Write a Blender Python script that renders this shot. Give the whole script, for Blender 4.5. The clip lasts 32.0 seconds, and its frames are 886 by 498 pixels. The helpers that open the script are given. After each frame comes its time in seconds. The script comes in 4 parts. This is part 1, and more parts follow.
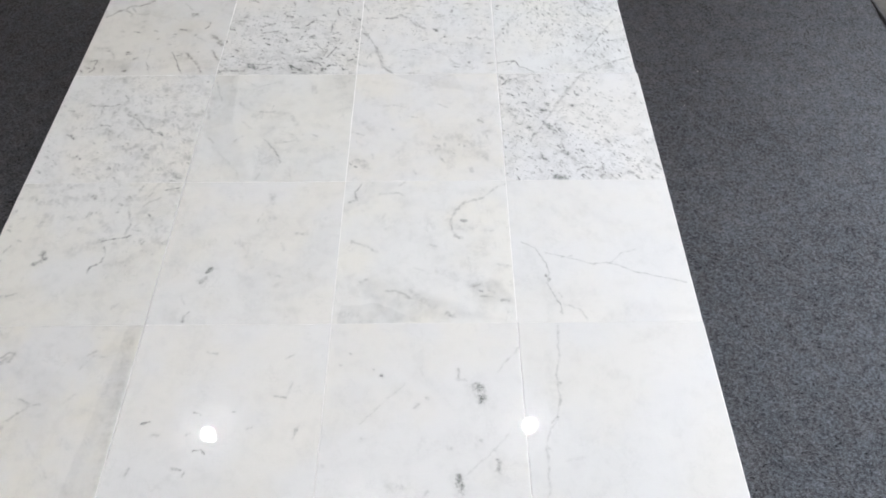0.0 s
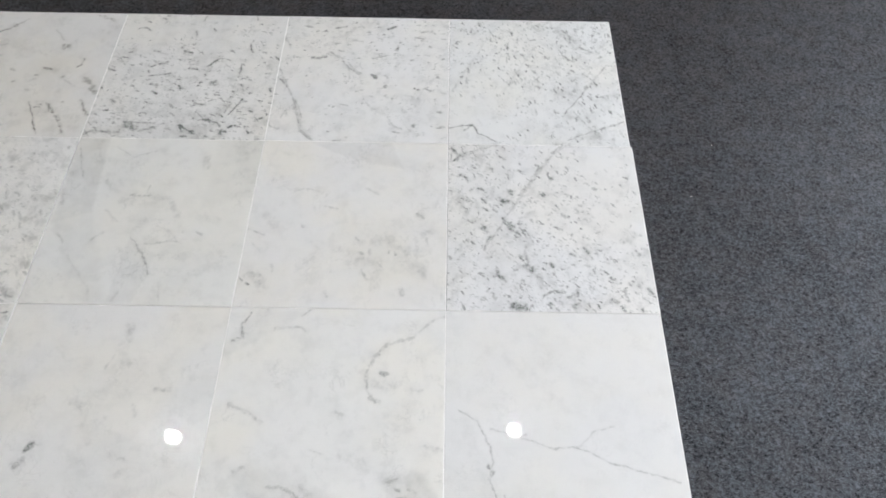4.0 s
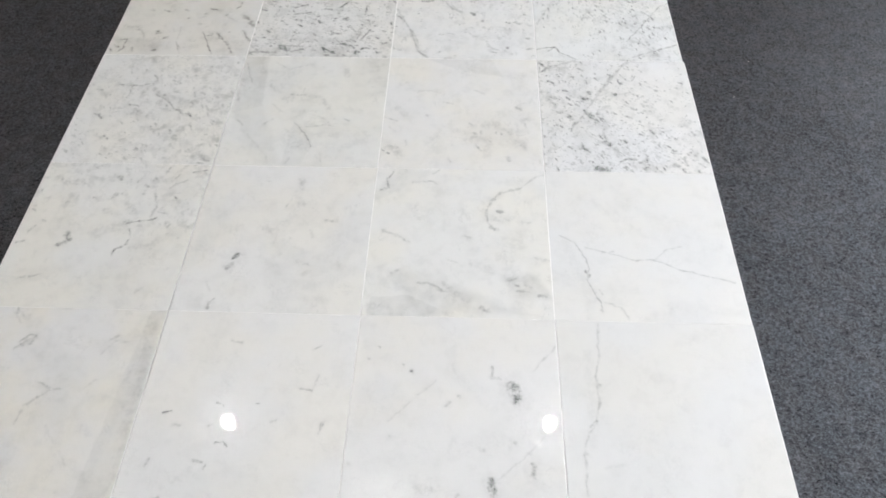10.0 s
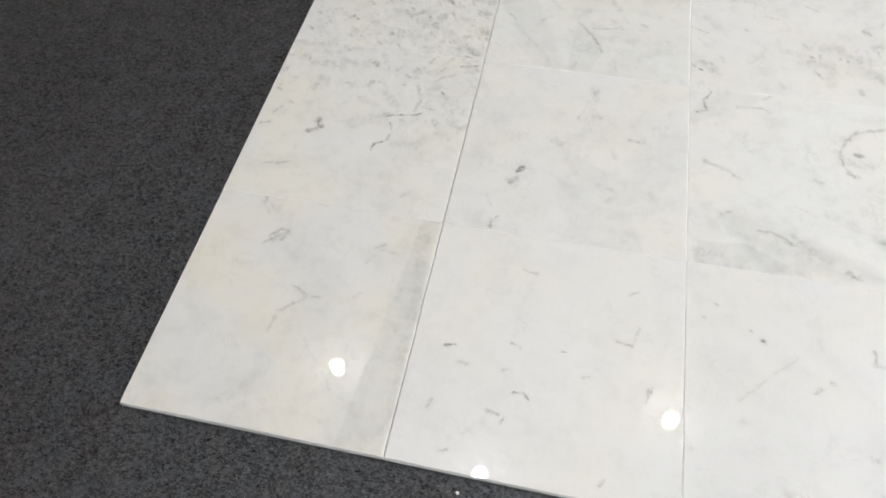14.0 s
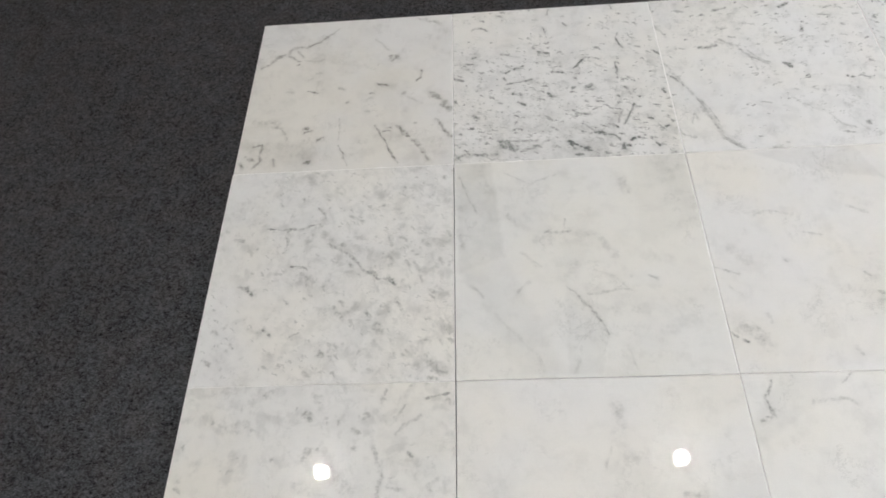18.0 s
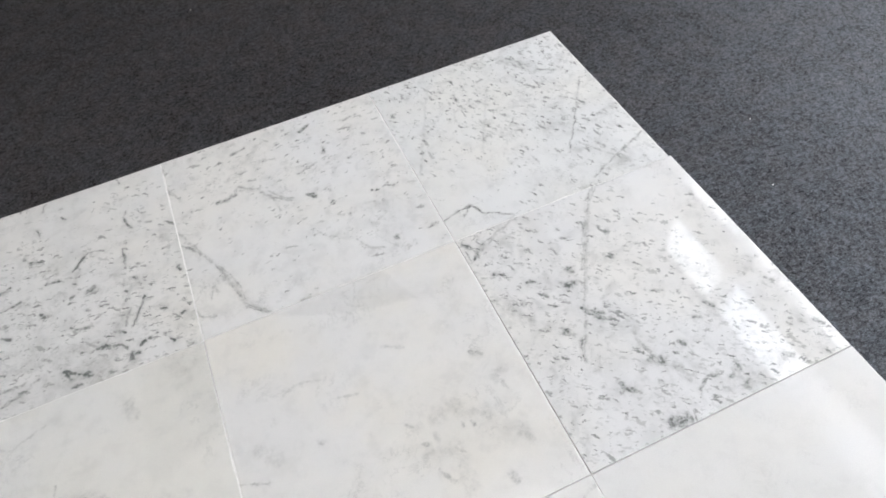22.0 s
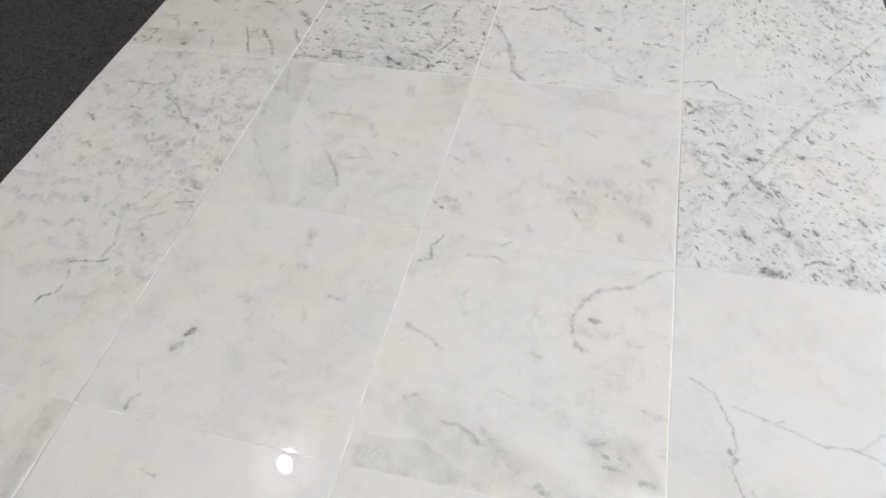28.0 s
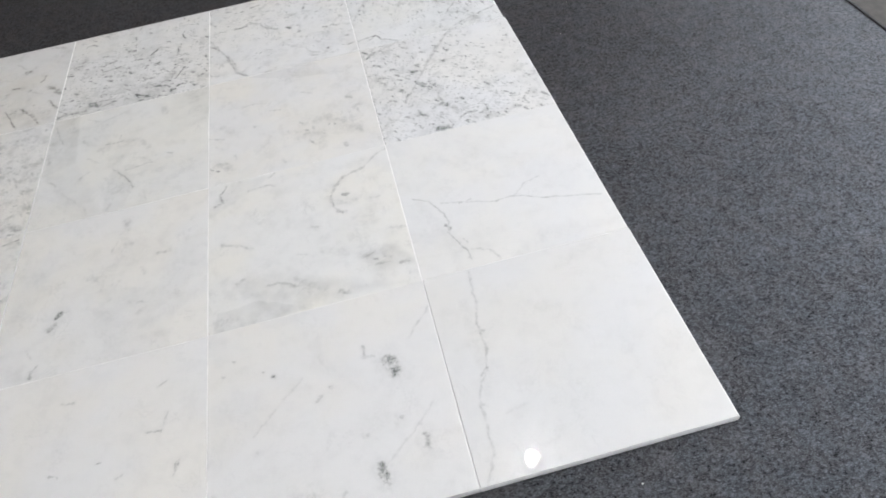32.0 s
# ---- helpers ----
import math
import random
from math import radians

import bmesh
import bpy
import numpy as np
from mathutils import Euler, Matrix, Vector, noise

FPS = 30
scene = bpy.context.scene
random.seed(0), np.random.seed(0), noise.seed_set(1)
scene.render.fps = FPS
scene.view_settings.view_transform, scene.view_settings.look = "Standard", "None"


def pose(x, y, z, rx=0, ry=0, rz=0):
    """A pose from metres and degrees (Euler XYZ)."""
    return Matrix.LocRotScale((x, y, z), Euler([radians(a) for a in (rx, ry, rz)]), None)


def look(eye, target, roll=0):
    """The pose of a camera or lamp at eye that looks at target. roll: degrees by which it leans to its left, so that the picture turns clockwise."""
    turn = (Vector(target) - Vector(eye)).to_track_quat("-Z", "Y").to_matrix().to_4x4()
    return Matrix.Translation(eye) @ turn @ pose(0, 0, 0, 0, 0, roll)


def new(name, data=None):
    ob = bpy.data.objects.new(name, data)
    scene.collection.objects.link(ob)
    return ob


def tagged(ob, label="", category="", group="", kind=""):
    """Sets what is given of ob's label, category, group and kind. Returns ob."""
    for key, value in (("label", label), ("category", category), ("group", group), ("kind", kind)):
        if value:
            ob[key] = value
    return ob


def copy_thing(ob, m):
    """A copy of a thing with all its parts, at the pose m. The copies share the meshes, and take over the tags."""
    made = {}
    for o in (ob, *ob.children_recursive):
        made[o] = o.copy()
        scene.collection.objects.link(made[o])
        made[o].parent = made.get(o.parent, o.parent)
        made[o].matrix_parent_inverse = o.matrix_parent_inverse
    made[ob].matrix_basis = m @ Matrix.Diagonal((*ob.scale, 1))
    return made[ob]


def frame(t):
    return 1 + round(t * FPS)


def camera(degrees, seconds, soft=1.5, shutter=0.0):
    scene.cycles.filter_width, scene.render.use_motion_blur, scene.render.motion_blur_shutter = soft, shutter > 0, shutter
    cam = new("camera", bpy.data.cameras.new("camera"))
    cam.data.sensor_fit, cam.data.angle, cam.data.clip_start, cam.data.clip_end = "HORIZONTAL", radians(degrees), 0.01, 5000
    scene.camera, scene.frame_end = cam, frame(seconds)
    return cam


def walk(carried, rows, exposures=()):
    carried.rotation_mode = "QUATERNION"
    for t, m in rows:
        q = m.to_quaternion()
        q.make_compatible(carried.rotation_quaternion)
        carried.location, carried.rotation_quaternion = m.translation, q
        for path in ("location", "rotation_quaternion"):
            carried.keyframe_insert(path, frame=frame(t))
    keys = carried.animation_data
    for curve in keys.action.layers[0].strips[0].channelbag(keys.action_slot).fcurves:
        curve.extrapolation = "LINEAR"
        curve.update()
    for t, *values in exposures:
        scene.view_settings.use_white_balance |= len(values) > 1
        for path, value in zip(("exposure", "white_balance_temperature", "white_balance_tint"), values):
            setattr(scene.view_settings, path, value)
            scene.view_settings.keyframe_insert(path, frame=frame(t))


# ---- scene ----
# ---------------------------------------------------------------- camera
cam = camera(68.5, 32.0, soft=1.8)
PATH = [
    (0, (0.7900, -0.2032, 0.9577), (0.7967, 0.6508, -0.2754), -0.00),
    (0.5, (0.7998, -0.1651, 0.9236), (0.8049, 0.6619, -0.3278), -0.28),
    (1, (0.7886, -0.1235, 0.9085), (0.7983, 0.6937, -0.3493), -0.03),
    (1.5, (0.7907, -0.0838, 0.8878), (0.8054, 0.7210, -0.3779), 0.16),
    (2, (0.8306, -0.0215, 0.8685), (0.8423, 0.7602, -0.4116), -0.05),
    (2.5, (0.8677, 0.0480, 0.8602), (0.8764, 0.8166, -0.4279), -0.19),
    (3, (0.9002, 0.1126, 0.8541), (0.9044, 0.8736, -0.4386), -0.20),
    (3.5, (0.9111, 0.1717, 0.8548), (0.9103, 0.9293, -0.4398), 0.04),
    (4, (0.9087, 0.2134, 0.8519), (0.9116, 0.9792, -0.4379), 1.17),
    (4.5, (0.9013, 0.2609, 0.8587), (0.9034, 1.0250, -0.4321), 2.06),
    (6.5, (0.8066, 0.1881, 0.8934), (0.7862, 0.9734, -0.3845), 1.39),
    (7, (0.7703, 0.1334, 0.9051), (0.7495, 0.9307, -0.3653), 0.91),
    (7.5, (0.7656, 0.0988, 0.9018), (0.7471, 0.8995, -0.3665), 0.48),
    (8, (0.7791, 0.0751, 0.9002), (0.7634, 0.8912, -0.3582), 0.58),
    (8.5, (0.7830, 0.0333, 0.9057), (0.7618, 0.8479, -0.3535), 0.36),
    (9, (0.7721, -0.0373, 0.9116), (0.7433, 0.7914, -0.3383), -0.23),
    (9.5, (0.7562, -0.1234, 0.9173), (0.7266, 0.7148, -0.3263), -0.26),
    (10, (0.7661, -0.1796, 0.9151), (0.7259, 0.6624, -0.3256), -1.01),
    (10.5, (0.7825, -0.2166, 0.9052), (0.7193, 0.6209, -0.3376), -2.40),
    (11, (0.7625, -0.2858, 0.9006), (0.6659, 0.5549, -0.3379), -4.24),
    (11.5, (0.7231, -0.3594, 0.8812), (0.6246, 0.4835, -0.3557), -3.06),
    (12, (0.6581, -0.3949, 0.8310), (0.5441, 0.4442, -0.4071), -1.07),
    (12.5, (0.5703, -0.3767, 0.7796), (0.4204, 0.4533, -0.4607), -0.22),
    (13, (0.4974, -0.3237, 0.7542), (0.3007, 0.4895, -0.4907), -1.93),
    (13.5, (0.4547, -0.2375, 0.7303), (0.2484, 0.5506, -0.5292), -2.99),
    (15.5, (0.3887, 0.0642, 0.6605), (0.1941, 0.8096, -0.6266), -5.16),
    (16, (0.4008, 0.1408, 0.6653), (0.2145, 0.8777, -0.6279), -5.21),
    (16.5, (0.3852, 0.2042, 0.6646), (0.2027, 0.9435, -0.6277), -5.54),
    (17, (0.3648, 0.2700, 0.6873), (0.1936, 1.0161, -0.6026), -5.95),
    (17.5, (0.3504, 0.3183, 0.6869), (0.2097, 1.0803, -0.5974), -6.38),
    (18, (0.3448, 0.3602, 0.6986), (0.2445, 1.1435, -0.5767), -8.45),
    (18.5, (0.3648, 0.4054, 0.7129), (0.3212, 1.2169, -0.5479), -10.29),
    (19, (0.4236, 0.4375, 0.7115), (0.4826, 1.2657, -0.5378), -8.03),
    (19.5, (0.5030, 0.4590, 0.7116), (0.6561, 1.2972, -0.5229), -5.89),
    (20, (0.5910, 0.4634, 0.7092), (0.7815, 1.3143, -0.5113), -5.64),
    (20.5, (0.6817, 0.4708, 0.7075), (0.9242, 1.3197, -0.5052), -5.04),
    (21, (0.7477, 0.4779, 0.6978), (1.0272, 1.3250, -0.5081), -5.10),
    (21.5, (0.7744, 0.4776, 0.6669), (1.0629, 1.3241, -0.5373), -5.82),
    (22, (0.7517, 0.4733, 0.6284), (1.0381, 1.3262, -0.5718), -6.70),
    (22.5, (0.6714, 0.4615, 0.5971), (0.9518, 1.3145, -0.6044), -7.19),
    (23, (0.5907, 0.4609, 0.5944), (0.8761, 1.2978, -0.6173), -6.36),
    (23.5, (0.5506, 0.4363, 0.6026), (0.7716, 1.2874, -0.6126), -8.05),
    (24, (0.4681, 0.4195, 0.6049), (0.6915, 1.2683, -0.6114), -4.66),
    (24.5, (0.4112, 0.3861, 0.6049), (0.5652, 1.2547, -0.6082), -4.77),
    (25, (0.3808, 0.3521, 0.6179), (0.4364, 1.2410, -0.5891), -5.20),
    (25.5, (0.3825, 0.3156, 0.6085), (0.3530, 1.1991, -0.6033), -1.83),
    (27.5, (0.7295, 0.1189, 0.6237), (0.4367, 1.0039, -0.5514), -6.53),
    (28, (0.8054, 0.1159, 0.6291), (0.5019, 1.0001, -0.5439), -6.37),
    (28.5, (0.8850, 0.0988, 0.6334), (0.5746, 0.9866, -0.5352), -6.02),
    (29, (0.9455, 0.0796, 0.6358), (0.6323, 0.9686, -0.5311), -5.97),
    (29.5, (0.9799, 0.0497, 0.6421), (0.6765, 0.9512, -0.5178), -6.10),
    (30, (0.9947, -0.0250, 0.6592), (0.7517, 0.8983, -0.4978), -5.16),
    (30.5, (1.0058, -0.1021, 0.6742), (0.8450, 0.8504, -0.4734), -4.60),
    (31, (1.0076, -0.1602, 0.7006), (0.9222, 0.8044, -0.4450), -6.46),
    (31.5, (0.9727, -0.2079, 0.7124), (0.9653, 0.7664, -0.4280), -10.19),
    (32, (0.8966, -0.2635, 0.7303), (0.9927, 0.7090, -0.4076), -10.09),
]
EXPOSURES = [(0, -1.40, 6350, 13), (2, -1.43, 6450, 12), (4, -1.57, 6400, 12), (9, -1.43, 6400, 13), (11, -1.36, 6500, 11), (12, -1.27, 6500, 11), (13, -1.24, 6550, 11), (16, -1.64, 6600, 11), (18, -1.52, 6600, 12),
             (20, -1.58, 6550, 13), (21.5, -1.45, 6400, 13), (23, -1.72, 6550, 13), (25, -1.69, 6600, 13), (28, -1.58, 6550, 13), (30, -1.60, 6550, 13), (32, -1.48, 6400, 13)]
walk(cam, [(t, look(eye, target, roll)) for t, eye, target, roll in PATH], EXPOSURES)

# ---------------------------------------------------------------- world and light
ROOM = dict(x0=-3.6, x1=2.21, y0=-2.4, y1=4.2, top=3.30)
world = bpy.data.worlds.new("sky")
scene.world = world
world.use_nodes = True
wn = world.node_tree
sky = wn.nodes.new("ShaderNodeTexSky")
sky.sky_type = "NISHITA"
sky.sun_disc = False
sky.sun_elevation = radians(38)
sky.sun_rotation = radians(200)
wn.links.new(sky.outputs[0], wn.nodes["Background"].inputs[0])
wn.nodes["Background"].inputs[1].default_value = 0.12

WINDOW_GLOW = 12.6
BULB_GLOW = 1900.0


# ---------------------------------------------------------------- node helpers
class Net:
    """A small writer of node trees."""

    def __init__(self, tree):
        self.tree = tree

    def add(self, kind, **props):
        node = self.tree.nodes.new(kind)
        for key, value in props.items():
            if key == "operation":
                node.operation = value
            elif key == "data_type":
                node.data_type = value
            elif key == "interpolation_type":
                node.interpolation_type = value
            elif key == "feature":
                node.feature = value
            elif key == "dims":
                node.voronoi_dimensions = value
            elif key == "blend":
                node.blend_type = value
        return node

    def put(self, socket, value):
        if value is None:
            return
        if isinstance(value, bpy.types.NodeSocket):
            self.tree.links.new(value, socket)
        else:
            socket.default_value = value

    def math(self, op, a, b=None, c=None, clamp=False):
        n = self.add("ShaderNodeMath", operation=op)
        n.use_clamp = clamp
        for s, v in zip(n.inputs, (a, b, c)):
            self.put(s, v)
        return n.outputs[0]

    def vec(self, op, a, b=None, scale=None):
        n = self.add("ShaderNodeVectorMath", operation=op)
        self.put(n.inputs[0], a)
        self.put(n.inputs[1], b)
        if scale is not None:
            self.put(n.inputs["Scale"], scale)
        return n.outputs["Value"] if op in ("DOT_PRODUCT", "LENGTH", "DISTANCE") else n.outputs[0]

    def noise(self, p, scale, detail=2.0, rough=0.5, colour=False, distortion=0.0):
        n = self.add("ShaderNodeTexNoise")
        self.put(n.inputs["Vector"], p)
        self.put(n.inputs["Scale"], scale)
        self.put(n.inputs["Detail"], detail)
        self.put(n.inputs["Roughness"], rough)
        self.put(n.inputs["Distortion"], distortion)
        return n.outputs["Color" if colour else "Fac"]

    def ramp(self, x, lo, hi, a=0.0, b=1.0, smooth=True):
        n = self.add("ShaderNodeMapRange", interpolation_type="SMOOTHSTEP" if smooth else "LINEAR")
        for key, value in (("Value", x), ("From Min", lo), ("From Max", hi), ("To Min", a), ("To Max", b)):
            self.put(n.inputs[key], value)
        return n.outputs[0]

    def mix(self, fac, a, b):
        n = self.add("ShaderNodeMix", data_type="RGBA")
        self.put(n.inputs[0], fac)
        self.put(n.inputs[6], a)
        self.put(n.inputs[7], b)
        return n.outputs[2]

    def bump(self, height, strength, distance):
        n = self.add("ShaderNodeBump")
        self.put(n.inputs["Height"], height)
        self.put(n.inputs["Strength"], strength)
        self.put(n.inputs["Distance"], distance)
        return n.outputs[0]


def rgba(r, g, b):
    return (r, g, b, 1.0)


def material(name):
    m = bpy.data.materials.new(name)
    m.use_nodes = True
    net = Net(m.node_tree)
    return m, net, m.node_tree.nodes["Principled BSDF"]


def plain(name, colour, rough=0.6, metal=0.0, grain=30.0, vary=0.06, bump=0.0005, where="Object"):
    m, n, b = material(name)
    p = n.add("ShaderNodeTexCoord").outputs[where]
    f = n.math("ADD", n.math("MULTIPLY", n.noise(p, grain, 4), 0.6), n.math("MULTIPLY", n.noise(p, grain * 0.11, 3), 0.4))
    lo = rgba(*(c * (1 - vary) for c in colour))
    hi = rgba(*(min(1.0, c * (1 + vary)) for c in colour))
    n.put(b.inputs["Base Color"], n.mix(n.ramp(f, 0.3, 0.7), lo, hi))
    n.put(b.inputs["Roughness"], n.ramp(f, 0.3, 0.7, rough * 0.9, min(1.0, rough * 1.1)))
    b.inputs["Metallic"].default_value = metal
    if bump:
        n.put(b.inputs["Normal"], n.bump(n.noise(p, grain * 6, 2), 0.4, bump))
    return m


# ---------------------------------------------------------------- marble
def stroke_group():
    """The nearness of a point to a line from A to B, joined to what was drawn before."""
    g = bpy.data.node_groups.new("stroke", "ShaderNodeTree")
    for name, kind in (("P", "Vector"), ("A", "Vector"), ("B", "Vector"), ("Rag", "Float"), ("Inner", "Float"), ("Outer", "Float"), ("Strength", "Float"), ("Before", "Float")):
        g.interface.new_socket(name, in_out="INPUT", socket_type="NodeSocket" + kind)
    g.interface.new_socket("Out", in_out="OUTPUT", socket_type="NodeSocketFloat")
    n = Net(g)
    i, o = n.add("NodeGroupInput").outputs, n.add("NodeGroupOutput")
    # the strokes are worked out one after another, which keeps the shader small
    after = n.add("ShaderNodeVectorMath", operation="MULTIPLY_ADD")
    n.put(after.inputs[0], i["Before"])
    after.inputs[1].default_value = (1e-9, 1e-9, 1e-9)
    n.put(after.inputs[2], i["P"])
    pa, ba = n.vec("SUBTRACT", after.outputs[0], i["A"]), n.vec("SUBTRACT", i["B"], i["A"])
    h = n.math("DIVIDE", n.vec("DOT_PRODUCT", pa, ba), n.vec("DOT_PRODUCT", ba, ba), clamp=True)
    d = n.vec("LENGTH", n.vec("SUBTRACT", pa, n.vec("SCALE", ba, scale=h)))
    d = n.math("MULTIPLY_ADD", i["Rag"], i["Outer"], d)
    halo = n.ramp(d, 0.0, n.math("MULTIPLY", i["Outer"], 2.6), 0.24, 0.0)
    m = n.math("MULTIPLY", n.math("MULTIPLY_ADD", n.ramp(d, i["Inner"], i["Outer"], 1.0, 0.0), 0.86, halo), i["Strength"])
    n.put(o.inputs[0], n.math("MAXIMUM", i["Before"], m))
    return g


STROKE = stroke_group()
MARKS, BANDS, PATCHES = {}, {}, {}


def mark(column, row, width, strength, *points):
    """A vein or a fleck of one tile: its width and its way from the tile's middle, in millimetres."""
    MARKS.setdefault((column, row), []).append((width, strength, points))


# tile in column 0, row 0
mark(0, 0, 5, 0.11, (-99, 151), (-75, 124))
mark(0, 0, 5, 0.18, (-67, 80), (-55, 92), (-39, 99))
mark(0, 0, 4, 0.11, (-84, 145), (-68, 131))
mark(0, 0, 4, 0.18, (-20, -36), (-17, -11), (-1, 4), (16, 17))
mark(0, 0, 3, 0.17, (-10, 28), (16, 17), (30, 19))
mark(0, 0, 3, 0.13, (63, 21), (78, 34))
mark(0, 0, 4, 0.11, (70, 76), (85, 97), (107, 97))
mark(0, 0, 16, 0.08, (134, 127), (148, 4), (152, -128))
mark(0, 0, 8, 0.08, (79, -38), (95, -49))
mark(0, 0, 9, 0.05, (-26, -114), (-2, -73))
mark(0, 0, 5, 0.07, (27, -39), (77, -93))
mark(0, 0, 16, 0.03, (34, -127), (64, -17))
mark(0, 0, 10, 0.04, (109, -119), (129, -4))
mark(0, 0, 6, 0.25, (-90, 154), (-87, 141))
mark(0, 0, 5, 0.3, (-63, 92), (-53, 104), (-42, 103), (-45, 89), (-61, 88))
mark(0, 0, 3, 0.25, (-15, 153), (-3, 153))
mark(0, 0, 5, 0.2, (78, 100), (87, 106))

# tile in column 0, row 1
mark(0, 1, 7, 0.47, (31, 18), (37, 18))
mark(0, 1, 3, 0.47, (40, 17), (64, 22), (81, 28))
mark(0, 1, 3, 0.34, (40, 7), (48, -13), (45, -27))
mark(0, 1, 3, 0.5, (46, -28), (30, -38), (28, -51))
mark(0, 1, 8, 0.47, (-61, -10), (-56, -18))
mark(0, 1, 7, 0.39, (-70, -30), (-62, -26))
mark(0, 1, 5, 0.28, (66, 83), (76, 52), (71, 33))
mark(0, 1, 5, 0.34, (42, 102), (49, 97))
mark(0, 1, 4, 0.4, (102, 77), (106, 72))
mark(0, 1, 3, 0.28, (88, 112), (98, 128))
mark(0, 1, 3, 0.47, (120, 135), (145, 139))
mark(0, 1, 8, 0.28, (124, 153), (141, 153))
mark(0, 1, 7, 0.4, (-12, 120), (-8, 117))
mark(0, 1, 12, 0.2, (-100, 106), (-76, 105))
mark(0, 1, 9, 0.17, (-123, 143), (-83, 152))
mark(0, 1, 4, 0.4, (-144, -29), (-133, -25))
mark(0, 1, 5, 0.22, (-133, -6), (-125, 6))
mark(0, 1, 4, 0.22, (-117, 21), (-111, 18))
mark(0, 1, 5, 0.28, (-142, 43), (-137, 40))
mark(0, 1, 18, 0.13, (-13, -6), (9, 8), (34, 5))
mark(0, 1, 12, 0.17, (28, 52), (41, 40))
mark(0, 1, 8, 0.13, (-15, 46), (14, 32))
mark(0, 1, 10, 0.13, (56, -34), (91, -29))
mark(0, 1, 4, 0.22, (-113, -100), (-77, -91))
mark(0, 1, 3, 0.28, (78, 145), (72, 129))
mark(0, 1, 5, 0.17, (125, 41), (135, 50))
mark(0, 1, 6, 0.17, (89, -121), (96, -114))
mark(0, 1, 14, 0.11, (82, 67), (121, 58))
mark(0, 1, 4, 0.22, (81, 42), (101, 38))
mark(0, 1, 5, 0.22, (88, 97), (117, 116))

# tile in column 0, row 2
mark(0, 2, 4, 0.44, (-24, 90), (-14, 73))
mark(0, 2, 2.5, 0.48, (-90, 61), (-69, 58), (-39, 58), (-20, 65))
mark(0, 2, 7, 0.23, (-17, 69), (-35, 36))
mark(0, 2, 5, 0.41, (-5, 33), (24, 14), (39, -4), (60, -20), (76, -21))
mark(0, 2, 7, 0.34, (49, -7), (57, -17))
mark(0, 2, 5, 0.57, (73, -19), (80, -28))
mark(0, 2, 2.5, 0.48, (-52, 2), (-29, -3))
mark(0, 2, 9, 0.29, (-37, -10), (-25, -25))
mark(0, 2, 6, 0.48, (-104, -28), (-95, -38))
mark(0, 2, 4, 0.34, (-115, -26), (-108, -28))
mark(0, 2, 5, 0.37, (86, 40), (93, 34))
mark(0, 2, 5, 0.34, (101, 17), (108, 12))
mark(0, 2, 5, 0.34, (113, 33), (120, 25))
mark(0, 2, 5, 0.34, (134, 7), (140, -1))
mark(0, 2, 5, 0.32, (110, -16), (114, -24))
mark(0, 2, 4, 0.29, (19, 74), (37, 66))
mark(0, 2, 5, 0.34, (70, 39), (76, 28))
mark(0, 2, 4, 0.34, (-56, -44), (-49, -50))
mark(0, 2, 6, 0.41, (13, -64), (18, -70))
mark(0, 2, 4, 0.41, (-74, -84), (-66, -92))
mark(0, 2, 3, 0.37, (-41, -93), (-32, -89))
mark(0, 2, 7, 0.34, (-4, -114), (7, -122))
mark(0, 2, 4, 0.29, (13, -104), (18, -109))
mark(0, 2, 8, 0.29, (61, -82), (68, -91))
mark(0, 2, 8, 0.29, (119, -125), (129, -137))
mark(0, 2, 5, 0.34, (126, -140), (143, -143))
mark(0, 2, 5, 0.46, (124, -147), (130, -149))
mark(0, 2, 5, 0.34, (-140, -120), (-133, -126))
mark(0, 2, 3, 0.34, (-110, -102), (-107, -106))
mark(0, 2, 4, 0.29, (-67, -130), (-63, -133))
mark(0, 2, 4, 0.32, (140, -88), (146, -95))
mark(0, 2, 4, 0.34, (83, -53), (89, -59))
mark(0, 2, 4, 0.32, (47, -65), (54, -72))
mark(0, 2, 4, 0.29, (130, -34), (138, -41))
mark(0, 2, 5, 0.29, (93, 5), (99, -2))
mark(0, 2, 5, 0.29, (69, 16), (75, 8))
mark(0, 2, 8, 0.23, (-14, 49), (2, 33))
mark(0, 2, 5, 0.29, (19, 7), (26, -1))
mark(0, 2, 4, 0.29, (-70, -8), (-63, -11))
mark(0, 2, 4, 0.29, (-131, 45), (-120, 42))
mark(0, 2, 14, 0.14, (29, 26), (70, 5))
mark(0, 2, 14, 0.11, (-43, -14), (-21, -28))
mark(0, 2, 14, 0.11, (119, -131), (143, -140))
mark(0, 2, 5, 0.25, (144, 45), (149, 38))
mark(0, 2, 4, 0.29, (14, -49), (21, -54))
mark(0, 2, 4, 0.23, (-137, -83), (-129, -89))
mark(0, 2, 5, 0.25, (95, -113), (101, -119))
mark(0, 2, 4, 0.25, (-20, -138), (-12, -144))

